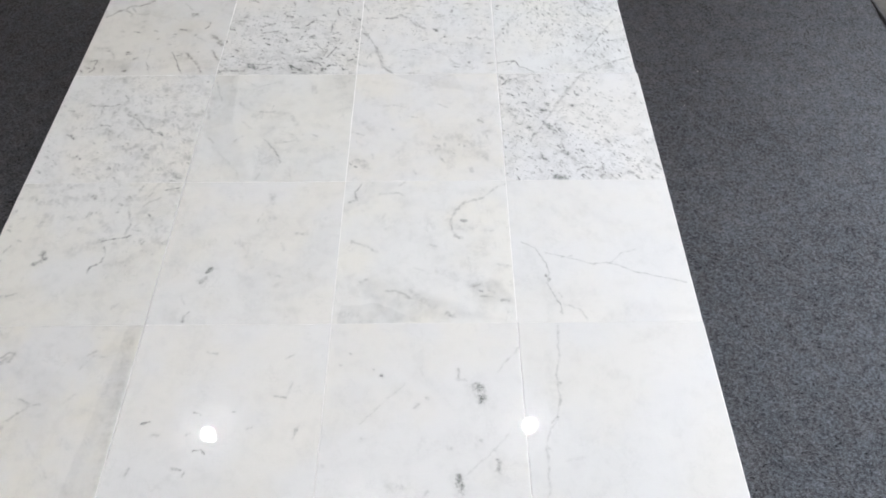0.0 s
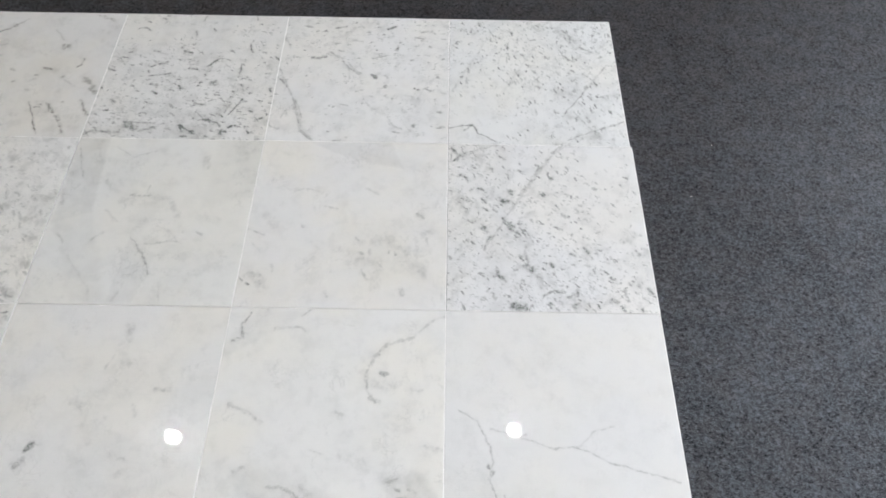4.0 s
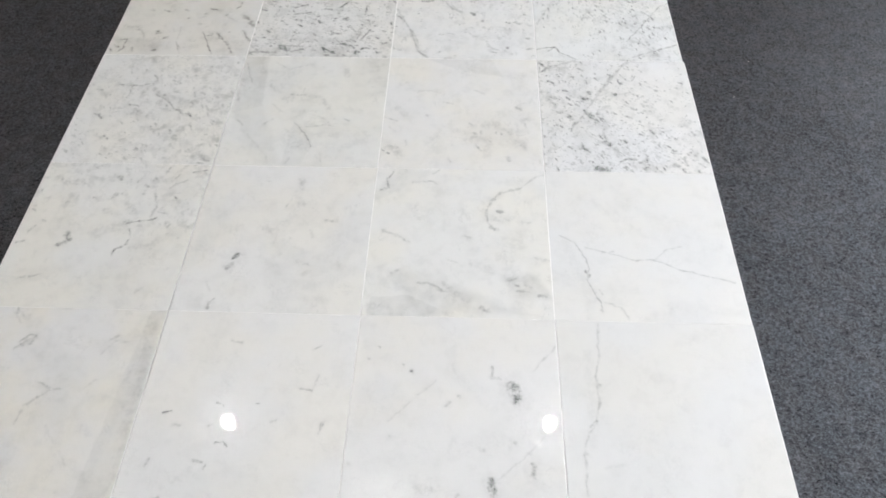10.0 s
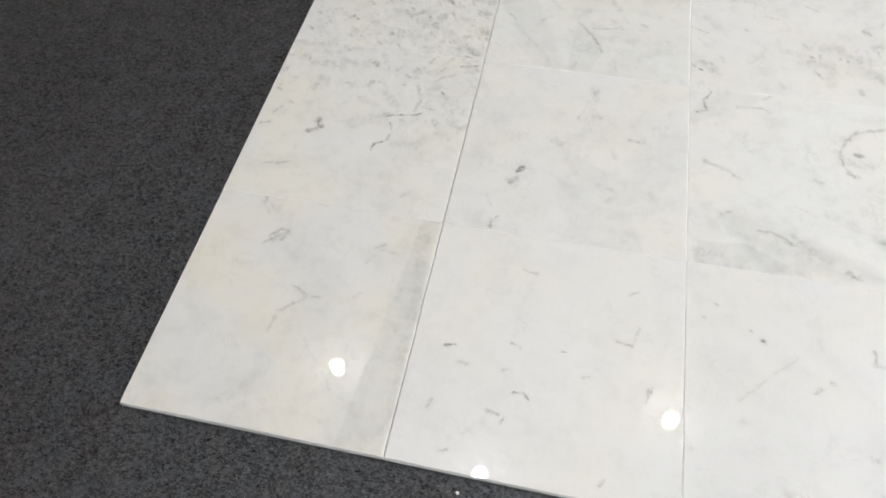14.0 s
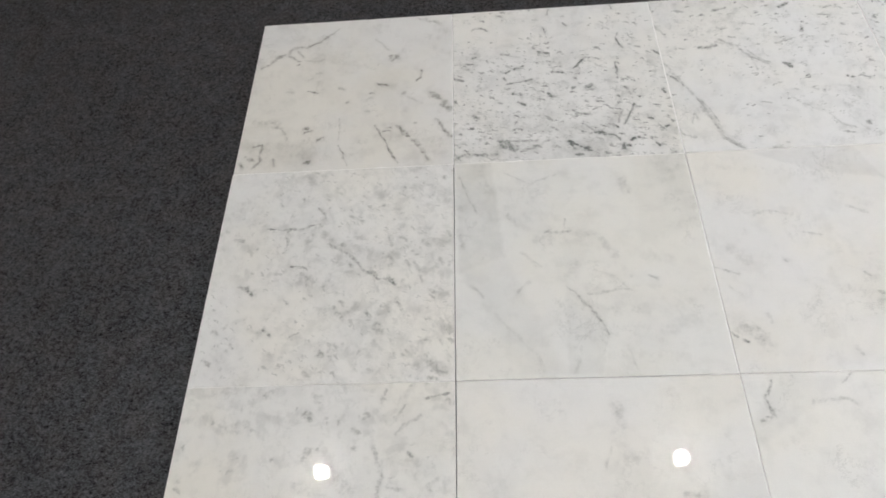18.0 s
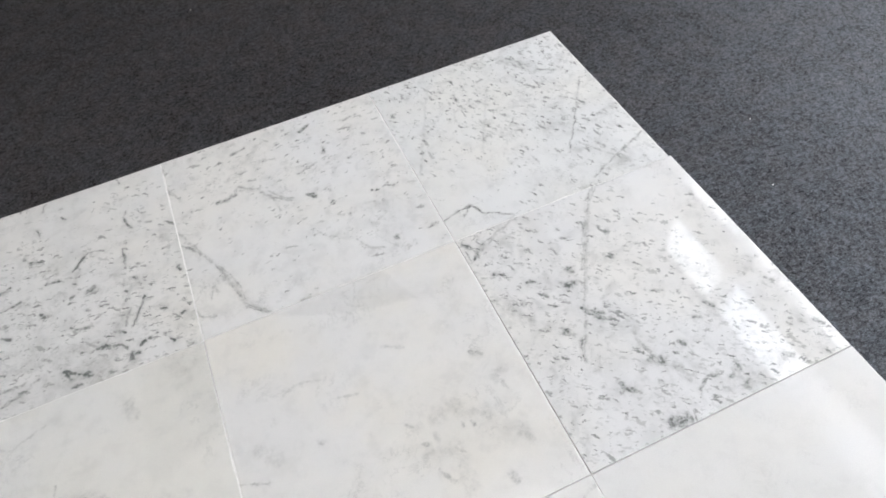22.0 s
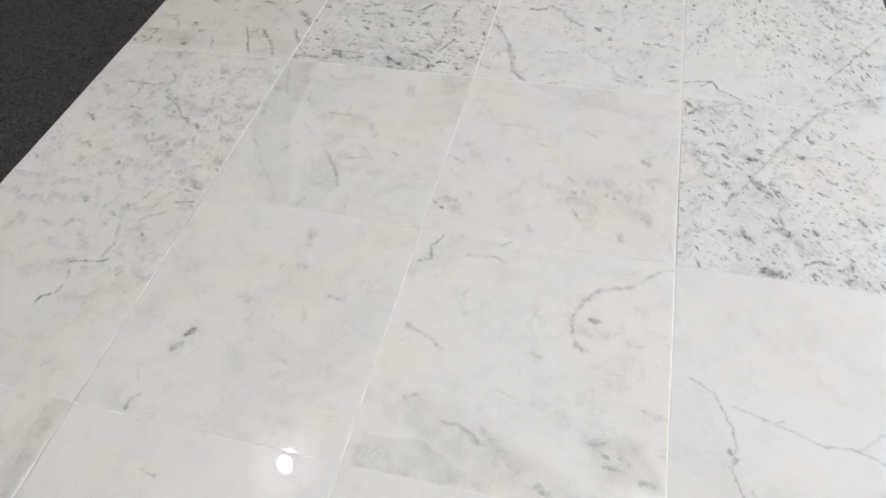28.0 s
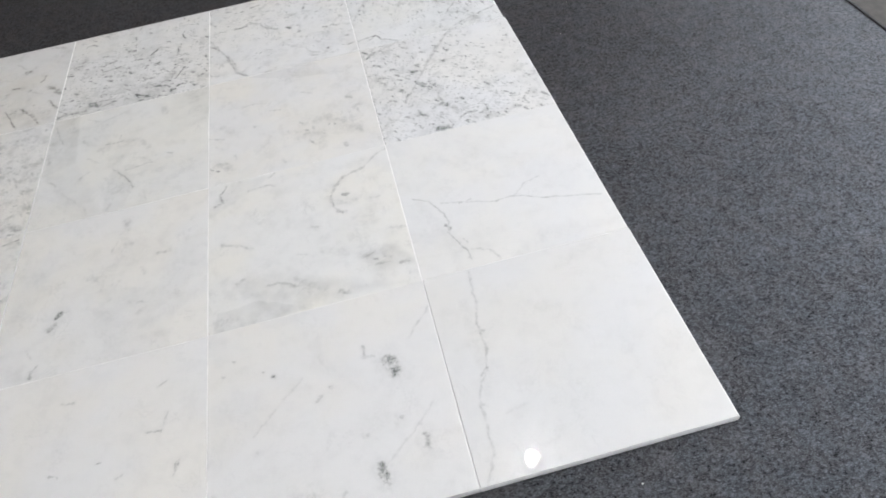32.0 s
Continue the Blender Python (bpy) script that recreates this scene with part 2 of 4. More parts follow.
# tile in column 0, row 3
mark(0, 3, 4, 0.54, (-98, 93), (-90, 96), (-75, 95), (-58, 105), (-45, 115))
mark(0, 3, 3, 0.33, (-45, 115), (-29, 134))
mark(0, 3, 5, 0.39, (-98, 93), (-106, 81), (-121, 75), (-131, 60), (-143, 54))
mark(0, 3, 4, 0.38, (-102, 77), (-87, 65), (-82, 64))
mark(0, 3, 3, 0.33, (-89, 87), (-78, 72))
mark(0, 3, 4, 0.21, (-76, 66), (-58, 61), (-46, 66))
mark(0, 3, 3, 0.54, (-88, 57), (-83, 58))
mark(0, 3, 3, 0.21, (33, 103), (54, 78))
mark(0, 3, 9, 0.44, (59, 59), (68, 62))
mark(0, 3, 3, 0.6, (105, 30), (104, 15), (99, 10))
mark(0, 3, 5, 0.76, (40, 5), (55, 4))
mark(0, 3, 3, 0.54, (31, -11), (35, -11))
mark(0, 3, 4, 0.54, (-4, -28), (-1, -26))
mark(0, 3, 3, 0.54, (-63, -1), (-49, -6))
mark(0, 3, 5, 0.27, (-17, 1), (-9, -1))
mark(0, 3, 4, 0.48, (25, -48), (30, -47))
mark(0, 3, 6, 0.38, (78, -16), (82, -14))
mark(0, 3, 10, 0.46, (123, -21), (137, -33), (148, -49))
mark(0, 3, 3, 0.21, (85, -22), (107, -36))
mark(0, 3, 6, 0.21, (23, -28), (31, -20))
mark(0, 3, 4, 0.44, (72, -78), (82, -95))
mark(0, 3, 3, 0.44, (54, -88), (63, -87))
mark(0, 3, 5, 0.54, (-60, -81), (-52, -80))
mark(0, 3, 3, 0.44, (96, -75), (101, -75))
mark(0, 3, 5, 0.44, (100, 147), (119, 138))
mark(0, 3, 4, 0.33, (123, 138), (133, 131))
mark(0, 3, 3, 0.27, (-96, 0), (-86, -2))
mark(0, 3, 3, 0.21, (-56, 35), (-45, 36))
mark(0, 3, 2.5, 0.65, (40, -75), (54, -101), (67, -130), (76, -146))
mark(0, 3, 5, 0.48, (71, -77), (92, -102), (109, -125), (119, -143))
mark(0, 3, 6, 0.33, (92, -102), (107, -115))
mark(0, 3, 5, 0.54, (129, -71), (141, -91), (149, -103))
mark(0, 3, 5, 0.71, (-62, -76), (-56, -74))
mark(0, 3, 4, 0.65, (-41, -97), (-33, -93))
mark(0, 3, 2.2, 0.48, (-10, -110), (0, -128), (6, -146))
mark(0, 3, 1.5, 0.21, (-12, -58), (-10, -99))
mark(0, 3, 6, 0.44, (-56, -137), (-48, -137))
mark(0, 3, 4, 0.6, (-131, -104), (-120, -102), (-119, -132), (-127, -143))
mark(0, 3, 4, 0.38, (-140, -122), (-129, -130))
mark(0, 3, 4, 0.54, (-147, -133), (-143, -143))
mark(0, 3, 6, 0.27, (-118, -66), (-95, -73), (-85, -92))
mark(0, 3, 8, 0.21, (-135, -59), (-101, -62))
mark(0, 3, 4, 0.33, (-101, -129), (-98, -141))
mark(0, 3, 3, 0.44, (57, -82), (65, -81))
mark(0, 3, 20, 0.11, (-130, -110), (-82, -106), (-53, -131))
mark(0, 3, 24, 0.08, (70, -101), (138, -127))

# tile in column 1, row 0
mark(1, 0, 2.5, 0.55, (-114, -14), (-104, -12))
mark(1, 0, 2.2, 0.5, (-31, -55), (-20, -53), (-13, -60))
mark(1, 0, 3, 0.36, (-54, -82), (-44, -83))
mark(1, 0, 3.4, 0.3, (-40, -91), (-36, -85))
mark(1, 0, 3, 0.28, (-41, 103), (-24, 100))
mark(1, 0, 5, 0.25, (-122, -91), (-118, -80))
mark(1, 0, 4, 0.28, (-99, -133), (-91, -131))
mark(1, 0, 3, 0.32, (76, 28), (92, 26))
mark(1, 0, 3, 0.25, (94, 24), (102, 51))
mark(1, 0, 4, 0.38, (117, -22), (112, -38))
mark(1, 0, 3, 0.3, (43, -21), (49, -20))
mark(1, 0, 3, 0.28, (70, -135), (74, -130))
mark(1, 0, 4, 0.18, (-96, -32), (-86, -32))
mark(1, 0, 1.4, 0.4, (16, 3), (20, 5))
mark(1, 0, 2, 0.25, (85, 90), (98, 98))
mark(1, 0, 2.5, 0.25, (-41, 4), (-30, -1))
mark(1, 0, 3, 0.2, (-46, -30), (-41, -29))

# tile in column 1, row 1
mark(1, 1, 8, 0.5, (-71, -51), (-65, -43))
mark(1, 1, 8, 0.42, (-78, -70), (-72, -62))
mark(1, 1, 6, 0.48, (-91, -137), (-93, -146))
mark(1, 1, 2.5, 0.3, (-86, -127), (-91, -137))
mark(1, 1, 8, 0.2, (16, 122), (21, 101))
mark(1, 1, 4, 0.18, (-1, 57), (7, 78))
mark(1, 1, 10, 0.12, (-29, 13), (-20, 5))
mark(1, 1, 6, 0.2, (72, 31), (94, 31))
mark(1, 1, 8, 0.12, (48, -81), (58, -74))
mark(1, 1, 5, 0.14, (47, -59), (55, -60))
mark(1, 1, 3, 0.3, (15, -8), (17, -9))
mark(1, 1, 6, 0.16, (50, 6), (56, -5))
mark(1, 1, 10, 0.1, (12, 93), (25, 67))
mark(1, 1, 3, 0.14, (-105, -98), (-97, -114))

# tile in column 1, row 2
mark(1, 2, 2.5, 0.21, (-146, 133), (-135, 99), (-124, 70))
mark(1, 2, 6, 0.15, (-85, 67), (-76, 52))
mark(1, 2, 3, 0.29, (-41, 37), (-7, 38))
mark(1, 2, 8, 0.14, (-7, 38), (21, 32), (40, 3))
mark(1, 2, 2, 0.21, (-15, 57), (-14, 42))
mark(1, 2, 10, 0.17, (64, 112), (66, 96))
mark(1, 2, 2.5, 0.29, (-22, -39), (-10, -49), (9, -78), (22, -103))
mark(1, 2, 3, 0.21, (4, -50), (51, -46))
mark(1, 2, 4, 0.25, (76, -28), (87, -33))
mark(1, 2, 4, 0.17, (-78, -44), (-66, -33))
mark(1, 2, 12, 0.09, (-18, -28), (-6, -10))
mark(1, 2, 4, 0.1, (-107, -73), (-61, -126), (-55, -144))
mark(1, 2, 3, 0.14, (-13, -130), (-22, -147))
mark(1, 2, 3, 0.1, (40, -115), (46, -145))
mark(1, 2, 2, 0.15, (-86, 134), (-53, 113), (-20, 127))
mark(1, 2, 14, 0.07, (111, 143), (122, 126))
mark(1, 2, 12, 0.07, (79, 0), (102, -6))
mark(1, 2, 4, 0.13, (-54, 25), (-35, 34))
mark(1, 2, 3, 0.14, (-72, 10), (-48, -11))
mark(1, 2, 10, 0.07, (86, -100), (121, -86))
mark(1, 2, 5, 0.1, (24, -23), (46, -36))
mark(1, 2, 3, 0.14, (-133, -36), (-120, -49))
mark(1, 2, 5, 0.14, (-149, 46), (-141, 19))

# tile in column 1, row 3
mark(1, 3, 3, 0.56, (-122, 113), (-109, 114), (-99, 105))
mark(1, 3, 3, 0.56, (-82, 141), (-77, 137))
mark(1, 3, 3, 0.62, (-121, 58), (-117, 58))
mark(1, 3, 3, 0.62, (-126, 49), (-119, 50))
mark(1, 3, 3.5, 0.67, (-131, 37), (-123, 35))
mark(1, 3, 3, 0.56, (-103, 42), (-101, 38))
mark(1, 3, 4, 0.73, (-155, 9), (-139, 2))
mark(1, 3, 5, 0.56, (-152, -52), (-151, -60))
mark(1, 3, 3.5, 0.67, (-76, 14), (-70, 17))
mark(1, 3, 5, 0.84, (-62, 20), (-55, 21))
mark(1, 3, 3, 0.56, (-52, 26), (-49, 26))
mark(1, 3, 3, 0.56, (-78, 4), (-76, 0))
mark(1, 3, 2.5, 0.67, (-74, -9), (-57, -6), (-38, -2))
mark(1, 3, 3, 0.67, (-8, 11), (0, 11), (12, 6))
mark(1, 3, 3, 0.56, (21, -3), (25, -5))
mark(1, 3, 3, 0.84, (24, 16), (34, 27), (43, 37))
mark(1, 3, 2, 0.45, (43, 37), (52, 37), (64, 31))
mark(1, 3, 3, 0.56, (84, 23), (86, 5), (84, -9))
mark(1, 3, 3, 0.5, (98, -7), (102, -10))
mark(1, 3, 3, 0.73, (93, 76), (96, 61), (99, 52))
mark(1, 3, 2, 0.45, (97, 86), (93, 76))
mark(1, 3, 3, 0.5, (93, 150), (94, 140))
mark(1, 3, 3.5, 0.39, (-2, 147), (-6, 135))
mark(1, 3, 3, 0.45, (-13, 106), (-10, 92))
mark(1, 3, 3, 0.56, (35, -29), (45, -29))
mark(1, 3, 5, 0.56, (42, -23), (46, -19))
mark(1, 3, 3, 0.5, (19, -24), (23, -22))
mark(1, 3, 5, 0.78, (-16, -33), (-6, -40))
mark(1, 3, 3, 0.67, (-68, -29), (-56, -32))
mark(1, 3, 4, 0.78, (-60, -45), (-51, -53))
mark(1, 3, 3, 0.56, (-88, -45), (-84, -46))
mark(1, 3, 3, 0.45, (-31, -41), (-23, -44))
mark(1, 3, 3, 0.67, (15, -68), (26, -74), (38, -76))
mark(1, 3, 2.5, 0.5, (33, -50), (38, -52))
mark(1, 3, 3, 0.67, (49, -52), (59, -52))
mark(1, 3, 4, 0.84, (80, -43), (81, -45))
mark(1, 3, 4, 0.56, (92, -25), (95, -29))
mark(1, 3, 2.5, 0.73, (101, -60), (92, -78), (81, -96))
mark(1, 3, 4, 0.34, (82, -70), (74, -93))
mark(1, 3, 4, 0.78, (62, -96), (73, -101))
mark(1, 3, 4.5, 0.84, (116, -87), (120, -89))
mark(1, 3, 4, 0.84, (135, -103), (140, -103))
mark(1, 3, 5, 0.84, (144, -36), (145, -41))
mark(1, 3, 3.5, 0.67, (41, -109), (51, -109), (58, -113))
mark(1, 3, 3.5, 0.67, (58, -113), (67, -115), (71, -125))
mark(1, 3, 4.5, 0.84, (87, -125), (91, -124))
mark(1, 3, 3, 0.67, (97, -122), (99, -123))
mark(1, 3, 3, 0.67, (105, -118), (107, -119))
mark(1, 3, 5, 0.84, (119, -132), (123, -137))
mark(1, 3, 3, 0.56, (113, -123), (115, -124))
mark(1, 3, 6, 0.67, (76, -131), (75, -140))
mark(1, 3, 4, 0.5, (-18, -95), (-9, -101))
mark(1, 3, 2, 0.34, (-7, -89), (0, -86))
mark(1, 3, 5, 0.5, (-125, -70), (-117, -73))
mark(1, 3, 4, 0.45, (-156, -75), (-151, -82))
mark(1, 3, 3, 0.45, (-69, -97), (-57, -98))
mark(1, 3, 3, 0.45, (-49, -108), (-46, -111))
mark(1, 3, 4, 0.39, (-32, 66), (-23, 51))
mark(1, 3, 3, 0.5, (18, 115), (22, 110))
mark(1, 3, 3, 0.45, (118, 56), (125, 52))
mark(1, 3, 3, 0.34, (-79, 54), (-54, 44))
mark(1, 3, 3, 0.62, (136, -149), (141, -151))
mark(1, 3, 10, 0.56, (-88, -124), (-79, -123), (-72, -131))
mark(1, 3, 4, 0.45, (-91, -117), (-60, -118), (-38, -119))
mark(1, 3, 5, 0.95, (3, -123), (15, -130), (34, -141))
mark(1, 3, 4, 0.84, (3, -123), (9, -136))
mark(1, 3, 3, 0.56, (10, -146), (20, -146))
mark(1, 3, 5, 0.45, (-147, -142), (-126, -138), (-94, -141))
mark(1, 3, 6, 0.62, (75, -134), (83, -134))
mark(1, 3, 4, 0.45, (-62, -137), (-40, -128))
mark(1, 3, 4, 0.45, (-28, -121), (-23, -120))
mark(1, 3, 12, 0.18, (-118, 61), (-120, 37))
mark(1, 3, 12, 0.16, (79, -65), (62, -97))
mark(1, 3, 14, 0.13, (-56, -95), (19, -96))

# tile in column 2, row 0
mark(2, 0, 12, 0.53, (81, 43), (88, 19))
mark(2, 0, 6, 0.37, (90, 40), (92, 23))
mark(2, 0, 4, 0.35, (76, 35), (81, 31))
mark(2, 0, 4, 0.32, (54, 71), (52, 54), (66, 51))
mark(2, 0, 5, 0.26, (-9, 13), (-13, 8))
mark(2, 0, 5, 0.32, (4, 23), (6, 22))
mark(2, 0, 4, 0.44, (-67, 61), (-65, 60))
mark(2, 0, 8, 0.53, (51, -97), (54, -116))
mark(2, 0, 7, 0.5, (109, -73), (107, -87))
mark(2, 0, 5, 0.26, (84, -42), (86, -43))
mark(2, 0, 4, 0.22, (103, -58), (105, -59))
mark(2, 0, 3, 0.15, (115, 66), (150, 106))
mark(2, 0, 2.5, 0.12, (59, -95), (96, -65), (127, -33))
mark(2, 0, 7, 0.13, (37, -54), (39, -55))
mark(2, 0, 10, 0.12, (-48, -111), (-31, -110))
mark(2, 0, 4, 0.11, (-96, -17), (-30, 46))
mark(2, 0, 4, 0.16, (1, -123), (7, -115))
mark(2, 0, 3, 0.22, (-132, 80), (-130, 79))
mark(2, 0, 3, 0.22, (-119, 99), (-117, 98))
mark(2, 0, 3, 0.22, (-81, 70), (-79, 69))
mark(2, 0, 3, 0.26, (-146, -77), (-144, -78))
mark(2, 0, 6, 0.11, (-5, 73), (-2, 60))
mark(2, 0, 4, 0.18, (-92, -40), (-90, -41))

# tile in column 2, row 1
mark(2, 1, 5, 0.27, (73, 102), (56, 81), (46, 60), (48, 34), (62, 17))
mark(2, 1, 6, 0.24, (53, 24), (66, 18))
mark(2, 1, 6, 0.38, (66, 58), (73, 58))
mark(2, 1, 12, 0.11, (60, 42), (75, 39))
mark(2, 1, 4, 0.22, (152, 144), (132, 136), (109, 112), (73, 99))
mark(2, 1, 2.5, 0.41, (-143, 101), (-130, 106), (-133, 125), (-124, 146))
mark(2, 1, 2.5, 0.34, (-50, 141), (-39, 150))
mark(2, 1, 4, 0.19, (-86, 121), (-50, 124), (-45, 118))
mark(2, 1, 5, 0.22, (-131, 13), (-110, 5), (-85, -11))
mark(2, 1, 6, 0.19, (9, 4), (19, 0))
mark(2, 1, 8, 0.26, (38, -136), (47, -140))
mark(2, 1, 4, 0.26, (-66, -90), (-43, -92), (-25, -104))
mark(2, 1, 14, 0.09, (26, -52), (52, -67))
mark(2, 1, 3, 0.3, (95, -101), (116, -104))
mark(2, 1, 4, 0.26, (88, -89), (97, -92))
mark(2, 1, 4, 0.22, (109, -89), (119, -96))
mark(2, 1, 4, 0.26, (130, -110), (140, -111))
mark(2, 1, 5, 0.19, (78, -84), (98, -77))
mark(2, 1, 8, 0.12, (-24, -92), (16, -122))
mark(2, 1, 3, 0.22, (-35, -101), (-22, -106))
mark(2, 1, 5, 0.15, (-110, -73), (-99, -66))
mark(2, 1, 4, 0.15, (123, -38), (150, -43))
mark(2, 1, 3, 0.15, (-18, -45), (-2, -50))
mark(2, 1, 6, 0.14, (109, 34), (122, 36))

# tile in column 2, row 2
mark(2, 2, 5, 0.36, (24, -60), (26, -61))
mark(2, 2, 4, 0.3, (105, 11), (116, 4))
mark(2, 2, 14, 0.12, (43, -40), (61, -32), (73, -44), (90, -58))
mark(2, 2, 14, 0.12, (26, -74), (49, -75), (48, -115))
mark(2, 2, 3, 0.36, (74, -58), (76, -64))
mark(2, 2, 3, 0.3, (66, -57), (65, -62))
mark(2, 2, 10, 0.12, (116, -25), (130, -20))
mark(2, 2, 10, 0.14, (116, -92), (119, -99))
mark(2, 2, 7, 0.25, (88, -122), (88, -129))
mark(2, 2, 5, 0.22, (-69, -15), (-67, -16))
mark(2, 2, 3, 0.18, (-90, 51), (-73, 57), (-46, 50))
mark(2, 2, 3, 0.16, (-39, 23), (-17, 18))
mark(2, 2, 4, 0.18, (24, 58), (44, 47))
mark(2, 2, 12, 0.12, (-128, 5), (-112, -13))
mark(2, 2, 3, 0.3, (-152, -21), (-125, -32))
mark(2, 2, 3, 0.5, (-138, -114), (-135, -117))
mark(2, 2, 3, 0.4, (-151, -104), (-144, -109))
mark(2, 2, 12, 0.2, (-140, -99), (-121, -103), (-118, -117))
mark(2, 2, 3, 0.25, (15, -34), (20, -38))
mark(2, 2, 5, 0.2, (38, -54), (37, -64))
mark(2, 2, 4, 0.22, (26, -89), (36, -104))
mark(2, 2, 3, 0.25, (49, -75), (56, -84))
mark(2, 2, 5, 0.15, (-22, -124), (-19, -134))
mark(2, 2, 4, 0.15, (-107, -83), (-105, -93))
mark(2, 2, 4, 0.15, (-140, -48), (-127, -59))
mark(2, 2, 3, 0.2, (121, -33), (123, -43))

# tile in column 2, row 3
mark(2, 3, 2.4, 0.34, (-148, -2), (-137, -16), (-125, -40), (-111, -75), (-106, -103), (-96, -129), (-76, -150))
mark(2, 3, 9, 0.2, (-109, -81), (-100, -105), (-96, -123))
mark(2, 3, 4, 0.3, (-146, -2), (-137, -16))
mark(2, 3, 5, 0.22, (-127, -89), (-124, -96))
mark(2, 3, 3, 0.3, (-148, -123), (-133, -126))
mark(2, 3, 2, 0.28, (-35, 31), (-21, 13), (-4, 5))
mark(2, 3, 2.5, 0.55, (-93, 44), (-70, 47))
mark(2, 3, 3, 0.25, (47, -95), (59, -117), (74, -124))
mark(2, 3, 10, 0.12, (-104, -98), (-92, -130))
mark(2, 3, 3.5, 0.64, (19, 1), (20, -7))
mark(2, 3, 3, 0.72, (114, -31), (117, -33))
mark(2, 3, 2.4, 0.64, (90, -29), (92, -30))
mark(2, 3, 3, 0.59, (21, -77), (25, -77))
mark(2, 3, 3, 0.59, (-61, 123), (-43, 125))
mark(2, 3, 3, 0.51, (38, 122), (50, 129))
mark(2, 3, 3, 0.51, (53, 65), (60, 74))
mark(2, 3, 2, 0.42, (20, 98), (28, 95))
mark(2, 3, 3, 0.47, (-96, 41), (-84, 40), (-71, 48))
mark(2, 3, 3, 0.28, (-63, 57), (-44, 43), (-33, 25), (-22, 6))
mark(2, 3, 2.5, 0.26, (-31, 33), (-10, 5))
mark(2, 3, 2.5, 0.51, (-58, 81), (-49, 81))
mark(2, 3, 2, 0.42, (-49, 62), (-40, 60))
mark(2, 3, 2.5, 0.42, (87, 98), (99, 103))
mark(2, 3, 2.5, 0.47, (101, 115), (118, 118))
mark(2, 3, 3, 0.59, (135, -120), (143, -117))
mark(2, 3, 2.5, 0.42, (134, -82), (139, -84))
mark(2, 3, 2.5, 0.34, (138, 26), (142, 25))
mark(2, 3, 2.5, 0.34, (128, 4), (134, 5))
mark(2, 3, 2, 0.34, (83, 41), (88, 40))
mark(2, 3, 4, 0.26, (-40, -152), (-29, -151))
mark(2, 3, 3.7, 0.61, (137, -120), (142, -119))
mark(2, 3, 2.5, 0.47, (134, -82), (138, -86))
mark(2, 3, 3.0, 0.47, (93, -114), (94, -118))
mark(2, 3, 3.0, 0.58, (-62, 122), (-41, 126))
mark(2, 3, 3.6, 0.5, (38, 121), (50, 129))
mark(2, 3, 3.6, 0.58, (57, 71), (60, 73))
mark(2, 3, 2.6, 0.43, (87, 101), (105, 95))
mark(2, 3, 2.0, 0.36, (-17, 133), (-7, 124))
mark(2, 3, 2.0, 0.36, (18, 99), (29, 93))
mark(2, 3, 3.3, 0.54, (-57, 80), (-50, 82))
mark(2, 3, 2.4, 0.47, (-49, 62), (-40, 58))
mark(2, 3, 2.7, 0.58, (-97, 44), (-82, 42), (-70, 46))
mark(2, 3, 2.2, 0.47, (-63, 50), (-59, 49))
mark(2, 3, 3.1, 0.36, (-40, 35), (-23, 14), (-7, 2))
mark(2, 3, 2.4, 0.26, (-25, 8), (-25, -7))
mark(2, 3, 4.6, 0.58, (15, 2), (22, -6))
mark(2, 3, 3.4, 0.65, (19, -77), (24, -78))
mark(2, 3, 4.0, 0.18, (10, -63), (27, -91))
mark(2, 3, 2.2, 0.43, (-96, -24), (-95, -25))
mark(2, 3, 1.7, 0.43, (-54, -72), (-53, -73))
mark(2, 3, 1.7, 0.43, (-58, -91), (-56, -92))
mark(2, 3, 2.0, 0.36, (14, 44), (38, 51))
mark(2, 3, 4.4, 0.26, (-152, 95), (-138, 68))
mark(2, 3, 4.1, 0.43, (-151, -6), (-140, -18), (-125, -44))
mark(2, 3, 3.3, 0.29, (-152, 18), (-145, 2))
mark(2, 3, 2.6, 0.26, (-125, -44), (-106, -75))
mark(2, 3, 5.5, 0.29, (-110, -88), (-102, -107), (-97, -132))
mark(2, 3, 1.4, 0.36, (-106, -75), (-99, -99), (-96, -130))
mark(2, 3, 1.4, 0.47, (-97, -132), (-78, -150))
mark(2, 3, 1.7, 0.29, (-152, -105), (-150, -122), (-136, -127))
mark(2, 3, 2.2, 0.29, (-130, -93), (-133, -102))
mark(2, 3, 3.5, 0.6, (39, 121), (52, 129))
mark(2, 3, 4, 0.6, (59, 75), (57, 63))
mark(2, 3, 4, 0.5, (106, 116), (119, 118))
mark(2, 3, 4, 0.75, (19, 0), (21, -1))
mark(2, 3, 4, 0.75, (98, -32), (100, -33))
mark(2, 3, 5, 0.8, (120, -33), (122, -34))
mark(2, 3, 3, 0.6, (84, 39), (86, 38))
mark(2, 3, 5, 0.6, (24, -79), (26, -80))
mark(2, 3, 3, 0.5, (138, -85), (140, -86))
mark(2, 3, 4, 0.6, (139, -117), (142, -120))
mark(2, 3, 3, 0.45, (117, 77), (120, 74))
mark(2, 3, 3, 0.4, (40, -48), (45, -52))
mark(2, 3, 3, 0.4, (153, 17), (153, 12))
mark(2, 3, 3, 0.4, (90, -114), (92, -118))

# tile in column 3, row 0
mark(3, 0, 3, 0.2, (-88, 145), (-91, 96), (-100, 57), (-96, 25), (-105, -11))
mark(3, 0, 3, 0.19, (-105, -11), (-118, -27), (-126, -53), (-125, -82), (-127, -117), (-142, -148))
mark(3, 0, 4, 0.34, (-114, -15), (-103, -8))
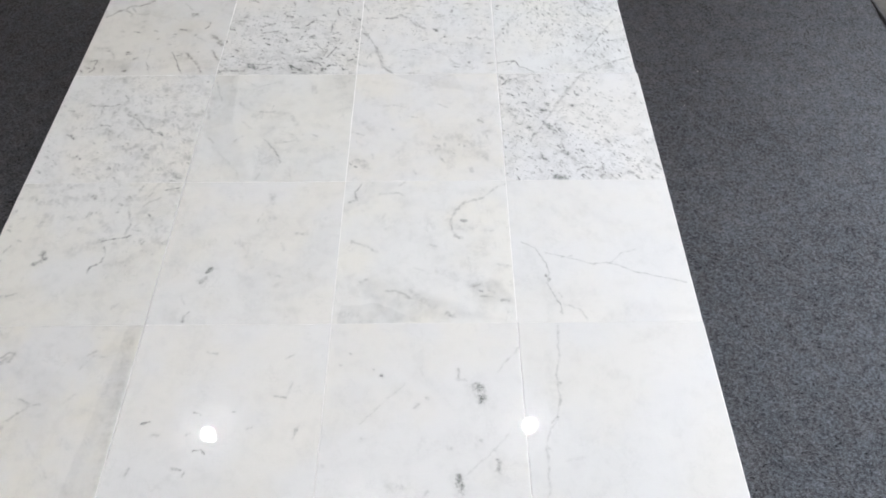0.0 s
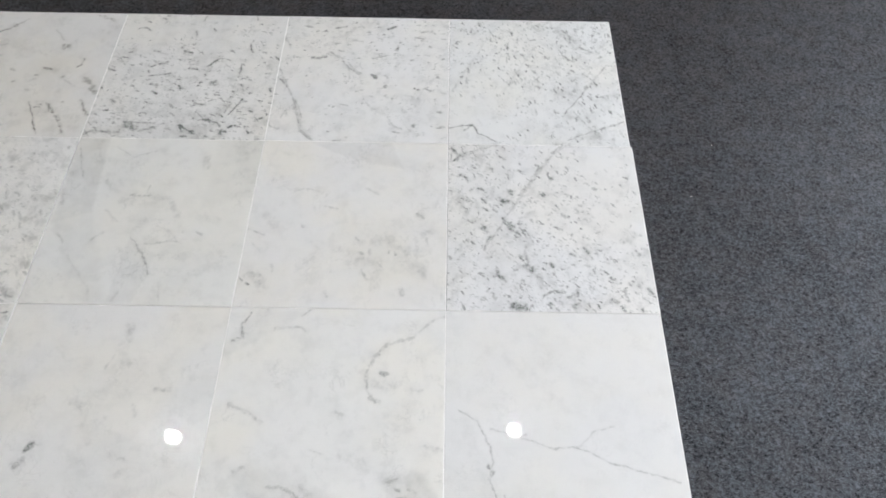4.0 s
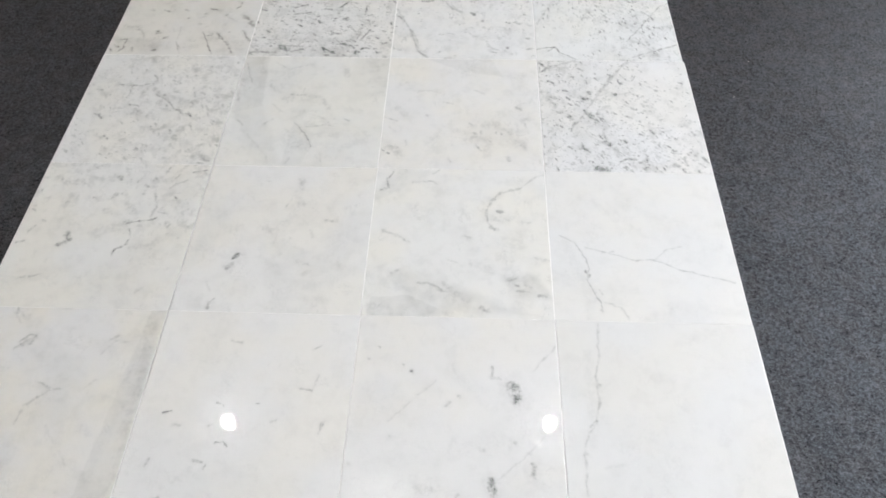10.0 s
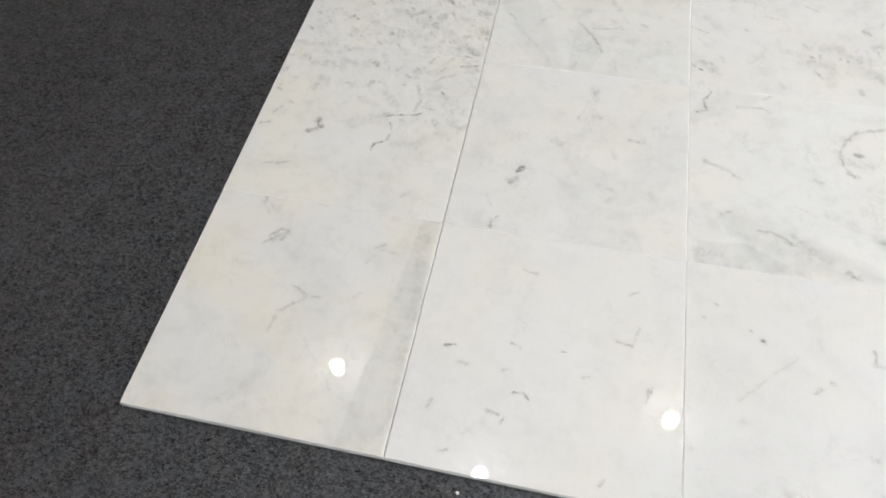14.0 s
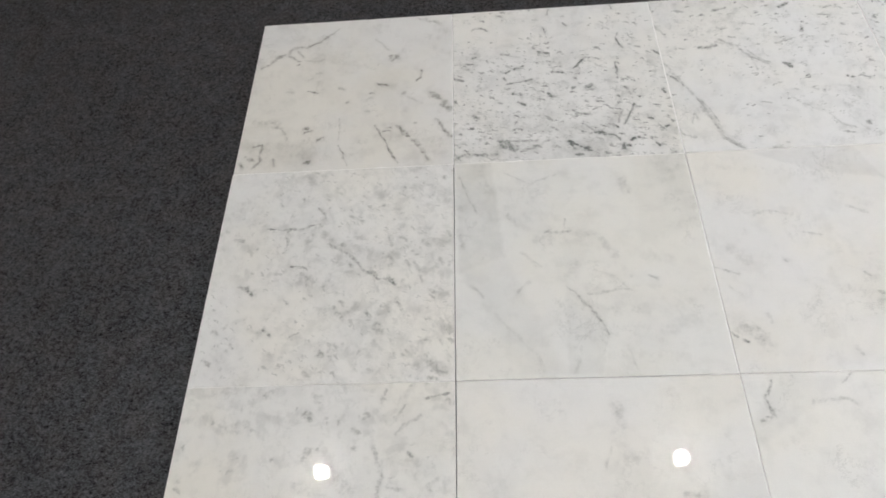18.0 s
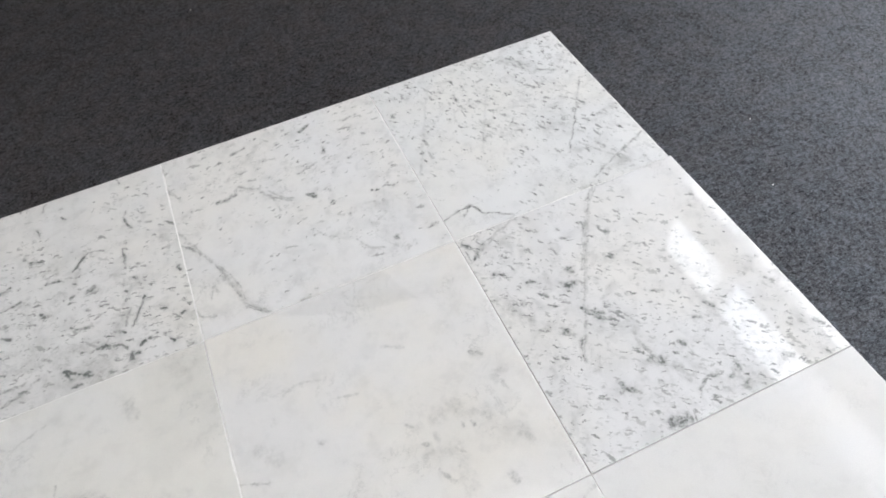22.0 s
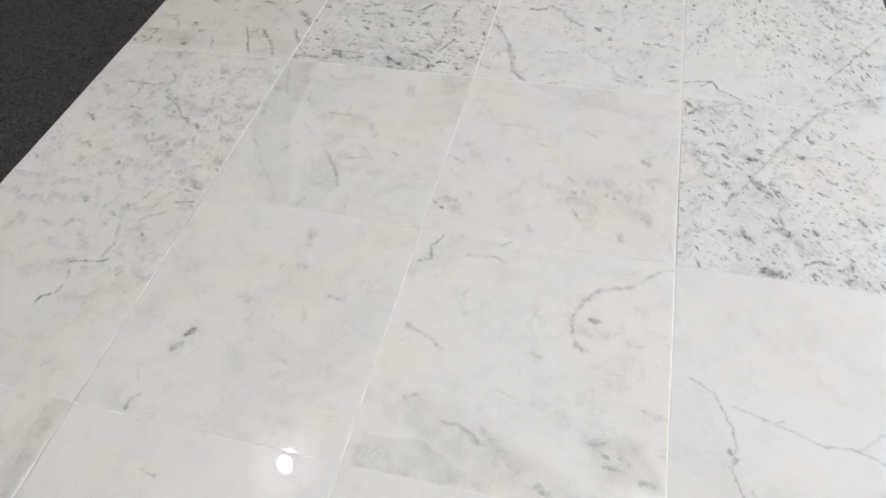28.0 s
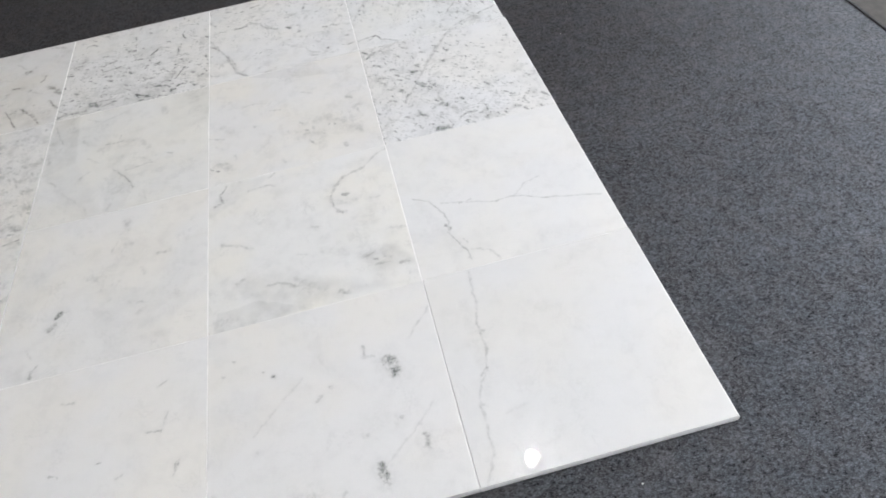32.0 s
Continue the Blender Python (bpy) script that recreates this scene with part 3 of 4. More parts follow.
mark(3, 0, 4, 0.19, (-104, 49), (-94, 45))
mark(3, 0, 4, 0.1, (-97, -73), (-71, -68))
mark(3, 0, 12, 0.05, (-107, 99), (-113, -45))
mark(3, 0, 3, 0.13, (-124, -53), (-118, -60))
mark(3, 0, 14, 0.04, (52, 124), (98, 144))
mark(3, 0, 14, 0.04, (-26, 69), (13, 54))

# tile in column 3, row 1
mark(3, 1, 2.2, 0.3, (-134, 9), (-111, -4), (-95, -35), (-91, -57), (-96, -71))
mark(3, 1, 2.2, 0.3, (-96, -71), (-89, -97), (-78, -119), (-77, -136))
mark(3, 1, 3.5, 0.43, (-97, -61), (-91, -68), (-97, -76))
mark(3, 1, 3, 0.3, (-78, -97), (-75, -104))
mark(3, 1, 3.5, 0.3, (-79, -133), (-77, -134))
mark(3, 1, 1.8, 0.29, (-93, -14), (-59, -23), (-14, -37), (17, -36), (59, -55), (102, -66), (143, -76))
mark(3, 1, 1.8, 0.18, (17, -36), (43, -14), (67, -10))
mark(3, 1, 2.5, 0.18, (-66, -24), (-47, -21))
mark(3, 1, 2.5, 0.18, (-73, -118), (-48, -127), (-37, -148))
mark(3, 1, 14, 0.05, (-127, -5), (-83, -114))
mark(3, 1, 12, 0.04, (-48, 75), (8, 11))
mark(3, 1, 10, 0.05, (-71, 86), (-36, 42))

# tile in column 3, row 2
mark(3, 2, 2, 0.23, (-69, 152), (-100, 144), (-131, 128))
mark(3, 2, 3.5, 0.54, (-149, 142), (-139, 132), (-138, 120))
mark(3, 2, 3, 0.18, (145, 152), (96, 152), (38, 152), (19, 140), (-25, 66), (-98, -52))
mark(3, 2, 4.5, 0.68, (-69, 44), (-61, 34))
mark(3, 2, 3.5, 0.63, (-58, 59), (-50, 56))
mark(3, 2, 2.5, 0.54, (-66, 3), (-60, -5), (-52, -13))
mark(3, 2, 3, 0.36, (-31, -20), (-25, -33))
mark(3, 2, 3, 0.54, (-128, 44), (-123, 39))
mark(3, 2, 2.5, 0.54, (-132, 90), (-124, 82))
mark(3, 2, 4, 0.45, (-104, -9), (-97, -18))
mark(3, 2, 6, 0.41, (-39, -76), (-31, -78), (-25, -88))
mark(3, 2, 4, 0.45, (-78, -88), (-76, -95), (-67, -103))
mark(3, 2, 6, 0.68, (-53, -146), (-43, -146))
mark(3, 2, 5, 0.63, (-52, -149), (-46, -152))
mark(3, 2, 2.5, 0.54, (-33, -145), (-35, -152))
mark(3, 2, 12, 0.23, (34, -125), (45, -141))
mark(3, 2, 3, 0.36, (2, -120), (16, -118))
mark(3, 2, 3, 0.45, (-42, -101), (-41, -106))
mark(3, 2, 5, 0.27, (-33, -46), (-41, -65))
mark(3, 2, 2.5, 0.41, (33, 152), (20, 139))
mark(3, 2, 2.5, 0.32, (-70, 152), (-99, 142), (-129, 126))
mark(3, 2, 2.5, 0.81, (-148, 144), (-139, 136), (-132, 128))
mark(3, 2, 1.7, 0.68, (-147, 133), (-149, 113), (-140, 121))
mark(3, 2, 3.6, 0.23, (35, 152), (1, 107), (-26, 67))
mark(3, 2, 2.8, 0.77, (-54, 60), (-49, 57))
mark(3, 2, 2.2, 0.72, (-133, 89), (-123, 83))
mark(3, 2, 2.2, 0.68, (-70, 130), (-65, 125))
mark(3, 2, 2.6, 0.77, (-124, 46), (-121, 40))
mark(3, 2, 3.1, 0.54, (-69, 44), (-60, 35))
mark(3, 2, 4.4, 0.45, (-102, -6), (-93, -20))
mark(3, 2, 2.4, 0.54, (-97, -45), (-90, -40))
mark(3, 2, 1.4, 0.54, (-124, -32), (-120, -37))
mark(3, 2, 2.5, 0.59, (-98, 26), (-91, 20))
mark(3, 2, 2.4, 0.54, (-121, 3), (-119, 0))
mark(3, 2, 2.7, 0.54, (-101, 63), (-98, 59))
mark(3, 2, 1.9, 0.45, (-106, 93), (-99, 89))
mark(3, 2, 1.9, 0.54, (-83, 104), (-80, 101))
mark(3, 2, 2.8, 0.54, (-36, 115), (-35, 112))
mark(3, 2, 2.2, 0.54, (-37, 99), (-33, 96))
mark(3, 2, 2.2, 0.59, (-11, 113), (-8, 109))
mark(3, 2, 1.4, 0.45, (-65, 2), (-51, -15))
mark(3, 2, 3.8, 0.36, (-15, 2), (-10, -3))
mark(3, 2, 3.3, 0.27, (-131, 61), (-130, 51))
mark(3, 2, 9, 0.72, (-67, 39), (-62, 36))
mark(3, 2, 5, 0.54, (-55, 55), (-50, 53))
mark(3, 2, 4, 0.68, (-67, 2), (-58, -12), (-47, -19))
mark(3, 2, 8, 0.68, (-32, -80), (-25, -85))
mark(3, 2, 4, 0.45, (-35, -61), (-32, -71))
mark(3, 2, 6, 0.63, (-74, -97), (-67, -102))
mark(3, 2, 3, 0.45, (-77, -86), (-75, -93))
mark(3, 2, 4, 0.54, (-43, -103), (-41, -104))
mark(3, 2, 9, 0.68, (-55, -145), (-42, -144))
mark(3, 2, 3, 0.45, (-12, -126), (2, -119), (13, -121))
mark(3, 2, 8, 0.27, (-18, -93), (-13, -113))
mark(3, 2, 5, 0.5, (23, -129), (32, -126))
mark(3, 2, 8, 0.45, (30, -144), (41, -139))
mark(3, 2, 3, 0.54, (36, -117), (39, -133))
mark(3, 2, 5, 0.63, (-124, 41), (-122, 37))
mark(3, 2, 4, 0.54, (-105, 63), (-96, 59))
mark(3, 2, 4, 0.45, (-97, 39), (-94, 35))
mark(3, 2, 5, 0.54, (-100, -11), (-94, -14))
mark(3, 2, 2, 0.36, (-88, -28), (-98, -49))
mark(3, 2, 4, 0.54, (2, -74), (5, -79))
mark(3, 2, 4, 0.54, (33, -55), (39, -58))
mark(3, 2, 4, 0.54, (54, -46), (59, -52))
mark(3, 2, 3, 0.45, (12, -8), (22, -13))
mark(3, 2, 4, 0.54, (-5, 53), (0, 50))
mark(3, 2, 4, 0.5, (-39, 100), (-34, 96))
mark(3, 2, 2, 0.36, (-39, 52), (-12, 95), (14, 126))
mark(3, 2, 3, 0.54, (132, -47), (136, -53))
mark(3, 2, 4, 0.54, (141, -112), (147, -120))
mark(3, 2, 4, 0.63, (127, -145), (128, -151))
mark(3, 2, 4, 0.5, (88, -134), (94, -136))
mark(3, 2, 3, 0.45, (113, -104), (116, -108))
mark(3, 2, 3, 0.45, (106, -131), (109, -134))
mark(3, 2, 14, 0.18, (-145, 57), (-124, 18))
mark(3, 2, 14, 0.14, (16, -134), (52, -146))
mark(3, 2, 2, 0.32, (42, 153), (19, 133), (-12, 91), (-45, 38), (-70, -5))
mark(3, 2, 2, 0.31, (-70, -5), (-95, -46))
mark(3, 2, 3.5, 0.54, (-149, 143), (-135, 126), (-149, 114))
mark(3, 2, 2, 0.32, (-97, 145), (-133, 130))
mark(3, 2, 5, 0.5, (-36, -75), (-26, -87))
mark(3, 2, 3.5, 0.54, (-67, 6), (-49, -11))
mark(3, 2, 7, 0.59, (-69, 43), (-62, 34))
mark(3, 2, 4, 0.45, (-124, 46), (-120, 42))

# tile in column 3, row 3
mark(3, 3, 2, 0.41, (133, 37), (88, -28), (66, -58), (44, -87))
mark(3, 3, 2.5, 0.37, (147, -98), (96, -119), (49, -141))
mark(3, 3, 2, 0.3, (64, -77), (94, -122))
mark(3, 3, 3, 0.16, (-71, 122), (-146, -33))
mark(3, 3, 3, 0.16, (6, 82), (-57, -34))
mark(3, 3, 2, 0.63, (-153, -119), (-131, -113), (-110, -111), (-101, -128), (-69, -149))
mark(3, 3, 3, 0.57, (-116, -110), (-109, -111))
mark(3, 3, 2, 0.41, (-69, -149), (-88, -156))
mark(3, 3, 2, 0.46, (-118, -115), (-125, -124))
mark(3, 3, 5, 0.75, (5, -20), (7, -22))
mark(3, 3, 3, 0.57, (10, 6), (-1, -5))
mark(3, 3, 3, 0.57, (48, -42), (51, -45))
mark(3, 3, 3, 0.57, (-2, -53), (-2, -60))
mark(3, 3, 5, 0.48, (59, 127), (74, 109), (70, 93))
mark(3, 3, 4, 0.55, (91, 81), (108, 69))
mark(3, 3, 4, 0.57, (-42, 120), (-34, 119))
mark(3, 3, 3, 0.57, (-45, 88), (-44, 71))
mark(3, 3, 3, 0.52, (-45, 61), (-41, 54))
mark(3, 3, 3, 0.52, (-5, 28), (3, 14))
mark(3, 3, 3, 0.52, (42, 18), (46, 11))
mark(3, 3, 3, 0.46, (89, 13), (95, 5))
mark(3, 3, 3, 0.52, (92, -40), (97, -47))
mark(3, 3, 3, 0.46, (118, -41), (124, -49))
mark(3, 3, 3, 0.46, (34, -25), (38, -32))
mark(3, 3, 3, 0.52, (56, 60), (65, 47))
mark(3, 3, 3, 0.46, (-19, 60), (-11, 46))
mark(3, 3, 3, 0.46, (48, 74), (55, 66))
mark(3, 3, 3, 0.52, (67, 22), (74, 18))
mark(3, 3, 3, 0.46, (85, -90), (90, -99))
mark(3, 3, 3, 0.46, (75, -57), (79, -62))
mark(3, 3, 3, 0.46, (30, -73), (33, -80))
mark(3, 3, 3, 0.46, (-2, 97), (6, 99))
mark(3, 3, 3, 0.46, (-71, 105), (-60, 105))
mark(3, 3, 12, 0.18, (53, 130), (83, 82))
mark(3, 3, 3, 0.52, (67, -19), (71, -27))


def band(column, row, width, strength, *points):
    """A broad soft grey drift of one tile."""
    BANDS.setdefault((column, row), []).append((width, strength, points))


band(0, 3, 50, 0.066, (-150, -110), (-60, -130))
band(1, 3, 40, 0.077, (-140, -135), (40, -140))
band(3, 3, 22, 0.035, (-40, 150), (60, -30), (110, -150))
band(3, 2, 30, 0.066, (-60, 150), (-75, 20), (-80, -150))
band(2, 2, 60, 0.035, (60, -60), (120, -120))


def patch(column, row, strength, soft, *corners):
    """A grey field of one tile with an edge that can be told: its four corners from the tile's middle, and the edge's width, in millimetres."""
    PATCHES.setdefault((column, row), []).append((strength, soft, corners))


patch(2, 1, 0.12, 3, (-146, -153), (-4, -151), (-80, -113), (-139, -120))
patch(2, 1, 0.13, 22, (-62, -147), (105, -143), (-44, -76), (-117, -69))
patch(2, 1, 0.13, 16, (94, -115), (152, -117), (130, -71), (71, -73))
patch(2, 1, 0.06, 6, (-155, 71), (-43, 146), (-110, 152), (-153, 99))
patch(1, 2, 0.13, 7, (-148, -16), (-92, 5), (-103, 151), (-153, 153))
patch(1, 2, 0.075, 14, (-77, -150), (-28, -149), (-92, 5), (-148, -11))
patch(1, 2, 0.07, 6, (-28, -149), (8, -151), (24, -71), (-22, -32))
patch(1, 2, 0.06, 14, (74, 15), (149, 39), (151, 152), (80, 151))
patch(2, 2, 0.085, 6, (0, 116), (81, 99), (58, 154), (-72, 149))
patch(2, 2, 0.03, 10, (64, 126), (80, 93), (154, 95), (88, 128))
patch(0, 0, 0.075, 4, (98, -149), (150, -152), (149, 156), (126, 153))


def specks(n, p, angle, long, wide, share, mask, size=0.30):
    """Short grey flecks that lie one way, a share of them left out."""
    turn = n.add("ShaderNodeMapping")
    turn.inputs["Rotation"].default_value = (0, 0, -radians(angle))
    n.put(turn.inputs["Vector"], p)
    s = n.vec("MULTIPLY", turn.outputs[0], (1.0 / long, 1.0 / wide, 0.0))
    v = n.add("ShaderNodeTexVoronoi", feature="F1", dims="2D")
    n.put(v.inputs["Vector"], s)
    v.inputs["Scale"].default_value = 1.0
    cell = n.add("ShaderNodeSeparateColor")
    n.put(cell.inputs[0], v.outputs["Color"])
    there = n.math("GREATER_THAN", n.math("MULTIPLY", mask, share), cell.outputs[0])
    radius = n.math("MULTIPLY_ADD", n.math("POWER", cell.outputs[1], 2.0), size, 0.10)
    shape = n.ramp(v.outputs["Distance"], n.math("MULTIPLY", radius, 0.55), n.math("MULTIPLY", radius, 1.35), 1.0, 0.0)
    return n.math("MULTIPLY", n.math("MULTIPLY", shape, there), n.math("MULTIPLY_ADD", n.math("POWER", cell.outputs[2], 1.6), 0.85, 0.15))


def marble(name, key, tint=(0.80, 0.795, 0.775), cloud=0.10, mottle=0.0, spread=(0.0, 0.0, 1.0), fleck=None, fine=0.0, wisp=0.6, rough=0.004, gloss=0.5, vein=(0.155, 0.167, 0.16), warm=0.25):
    """Polished white marble. mottle: soft grey blotches; fleck: (angle, share, strength, slope x, slope y, offset) of dark flecks."""
    m, n, b = material(name)
    seed = (key[0] * 3.7 + 1.3, key[1] * 5.1 + 0.7, key[0] * 1.9 + key[1] * 2.3)
    flat = n.vec("MULTIPLY", n.add("ShaderNodeTexCoord").outputs["Object"], (1, 1, 0))
    own = n.vec("ADD", flat, seed)
    jag = n.vec("ADD", n.vec("SCALE", n.vec("SUBTRACT", n.noise(own, 62, 3, 0.6, True), (0.5, 0.5, 0.5)), scale=0.0085),
                n.vec("SCALE", n.vec("SUBTRACT", n.noise(own, 300, 3, 0.65, True), (0.5, 0.5, 0.5)), scale=0.0038))
    bent = n.vec("MULTIPLY", n.vec("ADD", flat, jag), (1, 1, 0))
    rag = n.math("MULTIPLY_ADD", n.noise(own, 95, 3, 0.55), 1.9, -0.95)
    drawn = None
    for width, strength, points in MARKS.get(key, ()):
        for a, c in zip(points, points[1:]):
            g = n.add("ShaderNodeGroup")
            g.node_tree = STROKE
            n.put(g.inputs["P"], bent)
            n.put(g.inputs["Rag"], rag)
            g.inputs["A"].default_value = (a[0] / 1000, a[1] / 1000, 0)
            g.inputs["B"].default_value = (c[0] / 1000, c[1] / 1000 + 0.00013, 0)
            half = width / 2000 * (0.72 if width < 7 else 1.0)
            g.inputs["Inner"].default_value = half * 0.3
            g.inputs["Outer"].default_value = half * 1.75 + 0.0004
            g.inputs["Strength"].default_value = strength
            if drawn is not None:
                n.put(g.inputs["Before"], drawn)
            drawn = g.outputs[0]
    drifts = None
    swing = n.vec("MULTIPLY", n.vec("ADD", bent, n.vec("SCALE", n.vec("SUBTRACT", n.noise(own, 20, 3, 0.6, True), (0.5, 0.5, 0.5)), scale=0.045)), (1, 1, 0))
    for width, strength, points in BANDS.get(key, ()):
        for a, c in zip(points, points[1:]):
            g = n.add("ShaderNodeGroup")
            g.node_tree = STROKE
            n.put(g.inputs["P"], swing)
            if drifts is None:
                n.put(g.inputs["Before"], n.math("MULTIPLY", drawn, 1e-9))
            g.inputs["A"].default_value = (a[0] / 1000, a[1] / 1000, 0)
            g.inputs["B"].default_value = (c[0] / 1000, c[1] / 1000 + 0.00013, 0)
            g.inputs["Inner"].default_value = width / 2000 * 0.55
            g.inputs["Outer"].default_value = width / 2000 * 1.15
            g.inputs["Strength"].default_value = strength
            if drifts is not None:
                n.put(g.inputs["Before"], drifts)
            drifts = g.outputs[0]
    breakup = n.ramp(n.noise(n.vec("ADD", own, (5, 3, 0)), 110, 5, 0.65), 0.32, 0.66, 0.22, 1.45)
    crumbs = n.ramp(n.noise(n.vec("ADD", own, (1, 9, 0)), 360, 3, 0.6), 0.34, 0.66, 0.72, 1.3)
    dark = n.math("MULTIPLY", drawn, n.math("MULTIPLY", breakup, crumbs))
    if drifts is not None:
        dark = n.math("ADD", dark, n.math("MULTIPLY", drifts, n.ramp(n.noise(own, 55, 4, 0.6), 0.3, 0.7, 0.7, 1.2)))
    for strength, soft, corners in PATCHES.get(key, ()):
        inside = None
        for a, c in zip(corners, corners[1:] + corners[:1]):
            ux, uy = c[0] - a[0], c[1] - a[1]
            size = math.hypot(ux, uy)
            across = (-uy / size, ux / size, 0)
            depth = n.math("SUBTRACT", n.vec("DOT_PRODUCT", bent, across), (across[0] * a[0] + across[1] * a[1]) / 1000)
            inside = depth if inside is None else n.math("MINIMUM", inside, depth)
        dark = n.math("ADD", dark, n.math("MULTIPLY", n.ramp(inside, -soft / 2000, soft / 2000, 0.0, strength), n.ramp(n.noise(own, 34, 5, 0.62), 0.3, 0.7, 0.6, 1.4)))
    # broad clouds
    c1 = n.noise(own, 9, 4, 0.55, distortion=0.8)
    c2 = n.noise(n.vec("MULTIPLY", own, (1.0, 1.4, 1.0)), 24, 6, 0.66, distortion=0.3)
    clouds = n.math("ADD", n.ramp(c1, 0.44, 0.68, 0, cloud), n.ramp(c2, 0.48, 0.7, 0, cloud * 0.9))
    dark = n.math("ADD", dark, clouds)
    # hair-fine veining
    ridge = n.math("ABSOLUTE", n.math("SUBTRACT", n.noise(n.vec("ADD", own, (4.2, 1.1, 0)), 17, 5, 0.62, distortion=1.2), 0.5))
    dark = n.math("ADD", dark, n.math("MULTIPLY", n.ramp(ridge, 0.0, 0.018, 0.06, 0.0), n.ramp(c1, 0.5, 0.7)))
    fuzz = n.ramp(n.noise(n.vec("ADD", own, (3.1, 7.2, 0)), 46, 4, 0.62), 0.48, 0.68, 0, 0.13)
    thread = n.math("ABSOLUTE", n.math("SUBTRACT", n.noise(n.vec("ADD", own, (8.1, 4.2, 0)), 27, 6, 0.72, distortion=0.35), 0.5))
    thread = n.math("MULTIPLY", n.ramp(thread, 0.0, 0.022, 0.26, 0.0), n.ramp(n.noise(n.vec("ADD", own, (6.6, 2.8, 0)), 19, 4, 0.6), 0.5, 0.64))
    dark = n.math("ADD", dark, n.math("MULTIPLY", n.math("ADD", n.math("MULTIPLY", fuzz, n.ramp(c1, 0.38, 0.6, 0.4, 1.0)), thread), wisp))
    if mottle:
        soft = n.ramp(n.noise(n.vec("ADD", own, (0.7, 2.2, 0)), 40, 5, 0.62, distortion=0.25), 0.46, 0.70, 0, mottle * 0.5)
        core = n.ramp(n.noise(n.vec("ADD", own, (2.7, 0.2, 0)), 72, 5, 0.62, distortion=0.25), 0.53, 0.68, 0, mottle * 0.9)
        blot = n.math("MAXIMUM", soft, n.math("MULTIPLY", core, n.ramp(soft, 0.0, mottle * 0.25, 0.25, 1.0)))
        reach = n.math("ADD", n.math("ADD", n.vec("DOT_PRODUCT", flat, (spread[0], spread[1], 0)), spread[2]), n.math("MULTIPLY_ADD", c1, 2.0, -1.0))
        dark = n.math("MAXIMUM", dark, n.math("MULTIPLY", blot, n.ramp(reach, 0.0, 0.8, 0.08, 1.0)))
    if fleck:
        angle, share, strength, gx, gy, off = fleck
        lean = n.math("ADD", n.vec("DOT_PRODUCT", flat, (gx, gy, 0)), off)
        mask = n.ramp(n.math("ADD", lean, n.math("MULTIPLY_ADD", n.noise(own, 24, 5, 0.65), 3.2, -1.6)), 0.0, 1.0)
        rub = n.vec("ADD", flat, n.vec("SCALE", n.vec("SUBTRACT", n.noise(own, 150, 3, 0.6, True), (0.5, 0.5, 0.5)), scale=0.012))
        one = specks(n, n.vec("ADD", rub, seed), angle, 0.0135, 0.0036, share, mask, 0.36)
        two = specks(n, n.vec("ADD", rub, (seed[1], seed[0], 0)), angle + 14, 0.0085, 0.0026, share * 0.9, mask, 0.36)
        tri = specks(n, n.vec("ADD", rub, (seed[2], seed[0], 0)), angle - 24, 0.026, 0.0060, share * 0.35, mask, 0.34)
        flecks = n.math("MAXIMUM", n.math("MAXIMUM", one, n.math("MULTIPLY", two, 0.9)), n.math("MULTIPLY", tri, 0.8))
        dark = n.math("MAXIMUM", dark, n.math("MULTIPLY", flecks, strength))
        haze = n.math("MULTIPLY", n.ramp(n.noise(own, 48, 4, 0.6, distortion=0.5), 0.48, 0.75, 0, 0.22), mask)
        dark = n.math("ADD", dark, haze)
    if fine:
        dot = n.noise(own, 420, 2, 0.5)
        dark = n.math("ADD", dark, n.ramp(dot, 0.66, 0.78, 0, fine))
    dark = n.math("MINIMUM", dark, 1.0)
    # a faint drift between cooler and warmer white, and the crystals' sparkle
    drift = n.ramp(n.noise(n.vec("ADD", own, (9.0, 2.0, 0)), 7, 3, 0.5), 0.35, 0.68)
    cool = rgba(*(c * k for c, k in zip(tint, (0.985, 0.995, 1.01))))
    warmer = rgba(*(c * k for c, k in zip(tint, (1.0 + 0.03 * warm, 1.0, 1.0 - 0.09 * warm))))
    grain = n.ramp(n.noise(own, 900, 2, 0.5), 0.3, 0.7, 0.975, 1.02)
    base = n.vec("SCALE", n.mix(drift, cool, warmer), scale=grain)
    n.put(b.inputs["Base Color"], n.mix(dark, base, rgba(*vein)))
    n.put(b.inputs["Roughness"], n.math("ADD", n.ramp(n.noise(own, 35, 4), 0.3, 0.7, rough * 0.8, rough * 1.25), n.math("MULTIPLY", dark, 0.02)))
    b.inputs["IOR"].default_value = 1.62
    b.inputs["Specular IOR Level"].default_value = gloss
    n.put(b.inputs["Normal"], n.bump(n.noise(own, 9, 1), 0.10, 0.00012))
    return m


# ---------------------------------------------------------------- other materials
def carpet_material():
    """Felted dark grey pile: pale and black fibres lying mostly one way, with browner and bluer drifts."""
    m, n, b = material("grey_carpet")
    p = n.add("ShaderNodeTexCoord").outputs["Object"]
    q = n.vec("ADD", p, n.vec("SCALE", n.noise(p, 110, 2, 0.5, True), scale=0.003))
    along = n.vec("MULTIPLY", q, (0.55, 1.0, 1.0))
    fibre = n.noise(along, 620, 2, 0.6)
    dash = n.noise(n.vec("ADD", along, (2, 5, 0)), 880, 1, 0.5)
    tuft = n.noise(n.vec("MULTIPLY", q, (0.8, 1.0, 1.0)), 215, 3, 0.6)
    patch = n.noise(p, 34, 5, 0.68)
    broad = n.noise(p, 3.1, 5, 0.6)
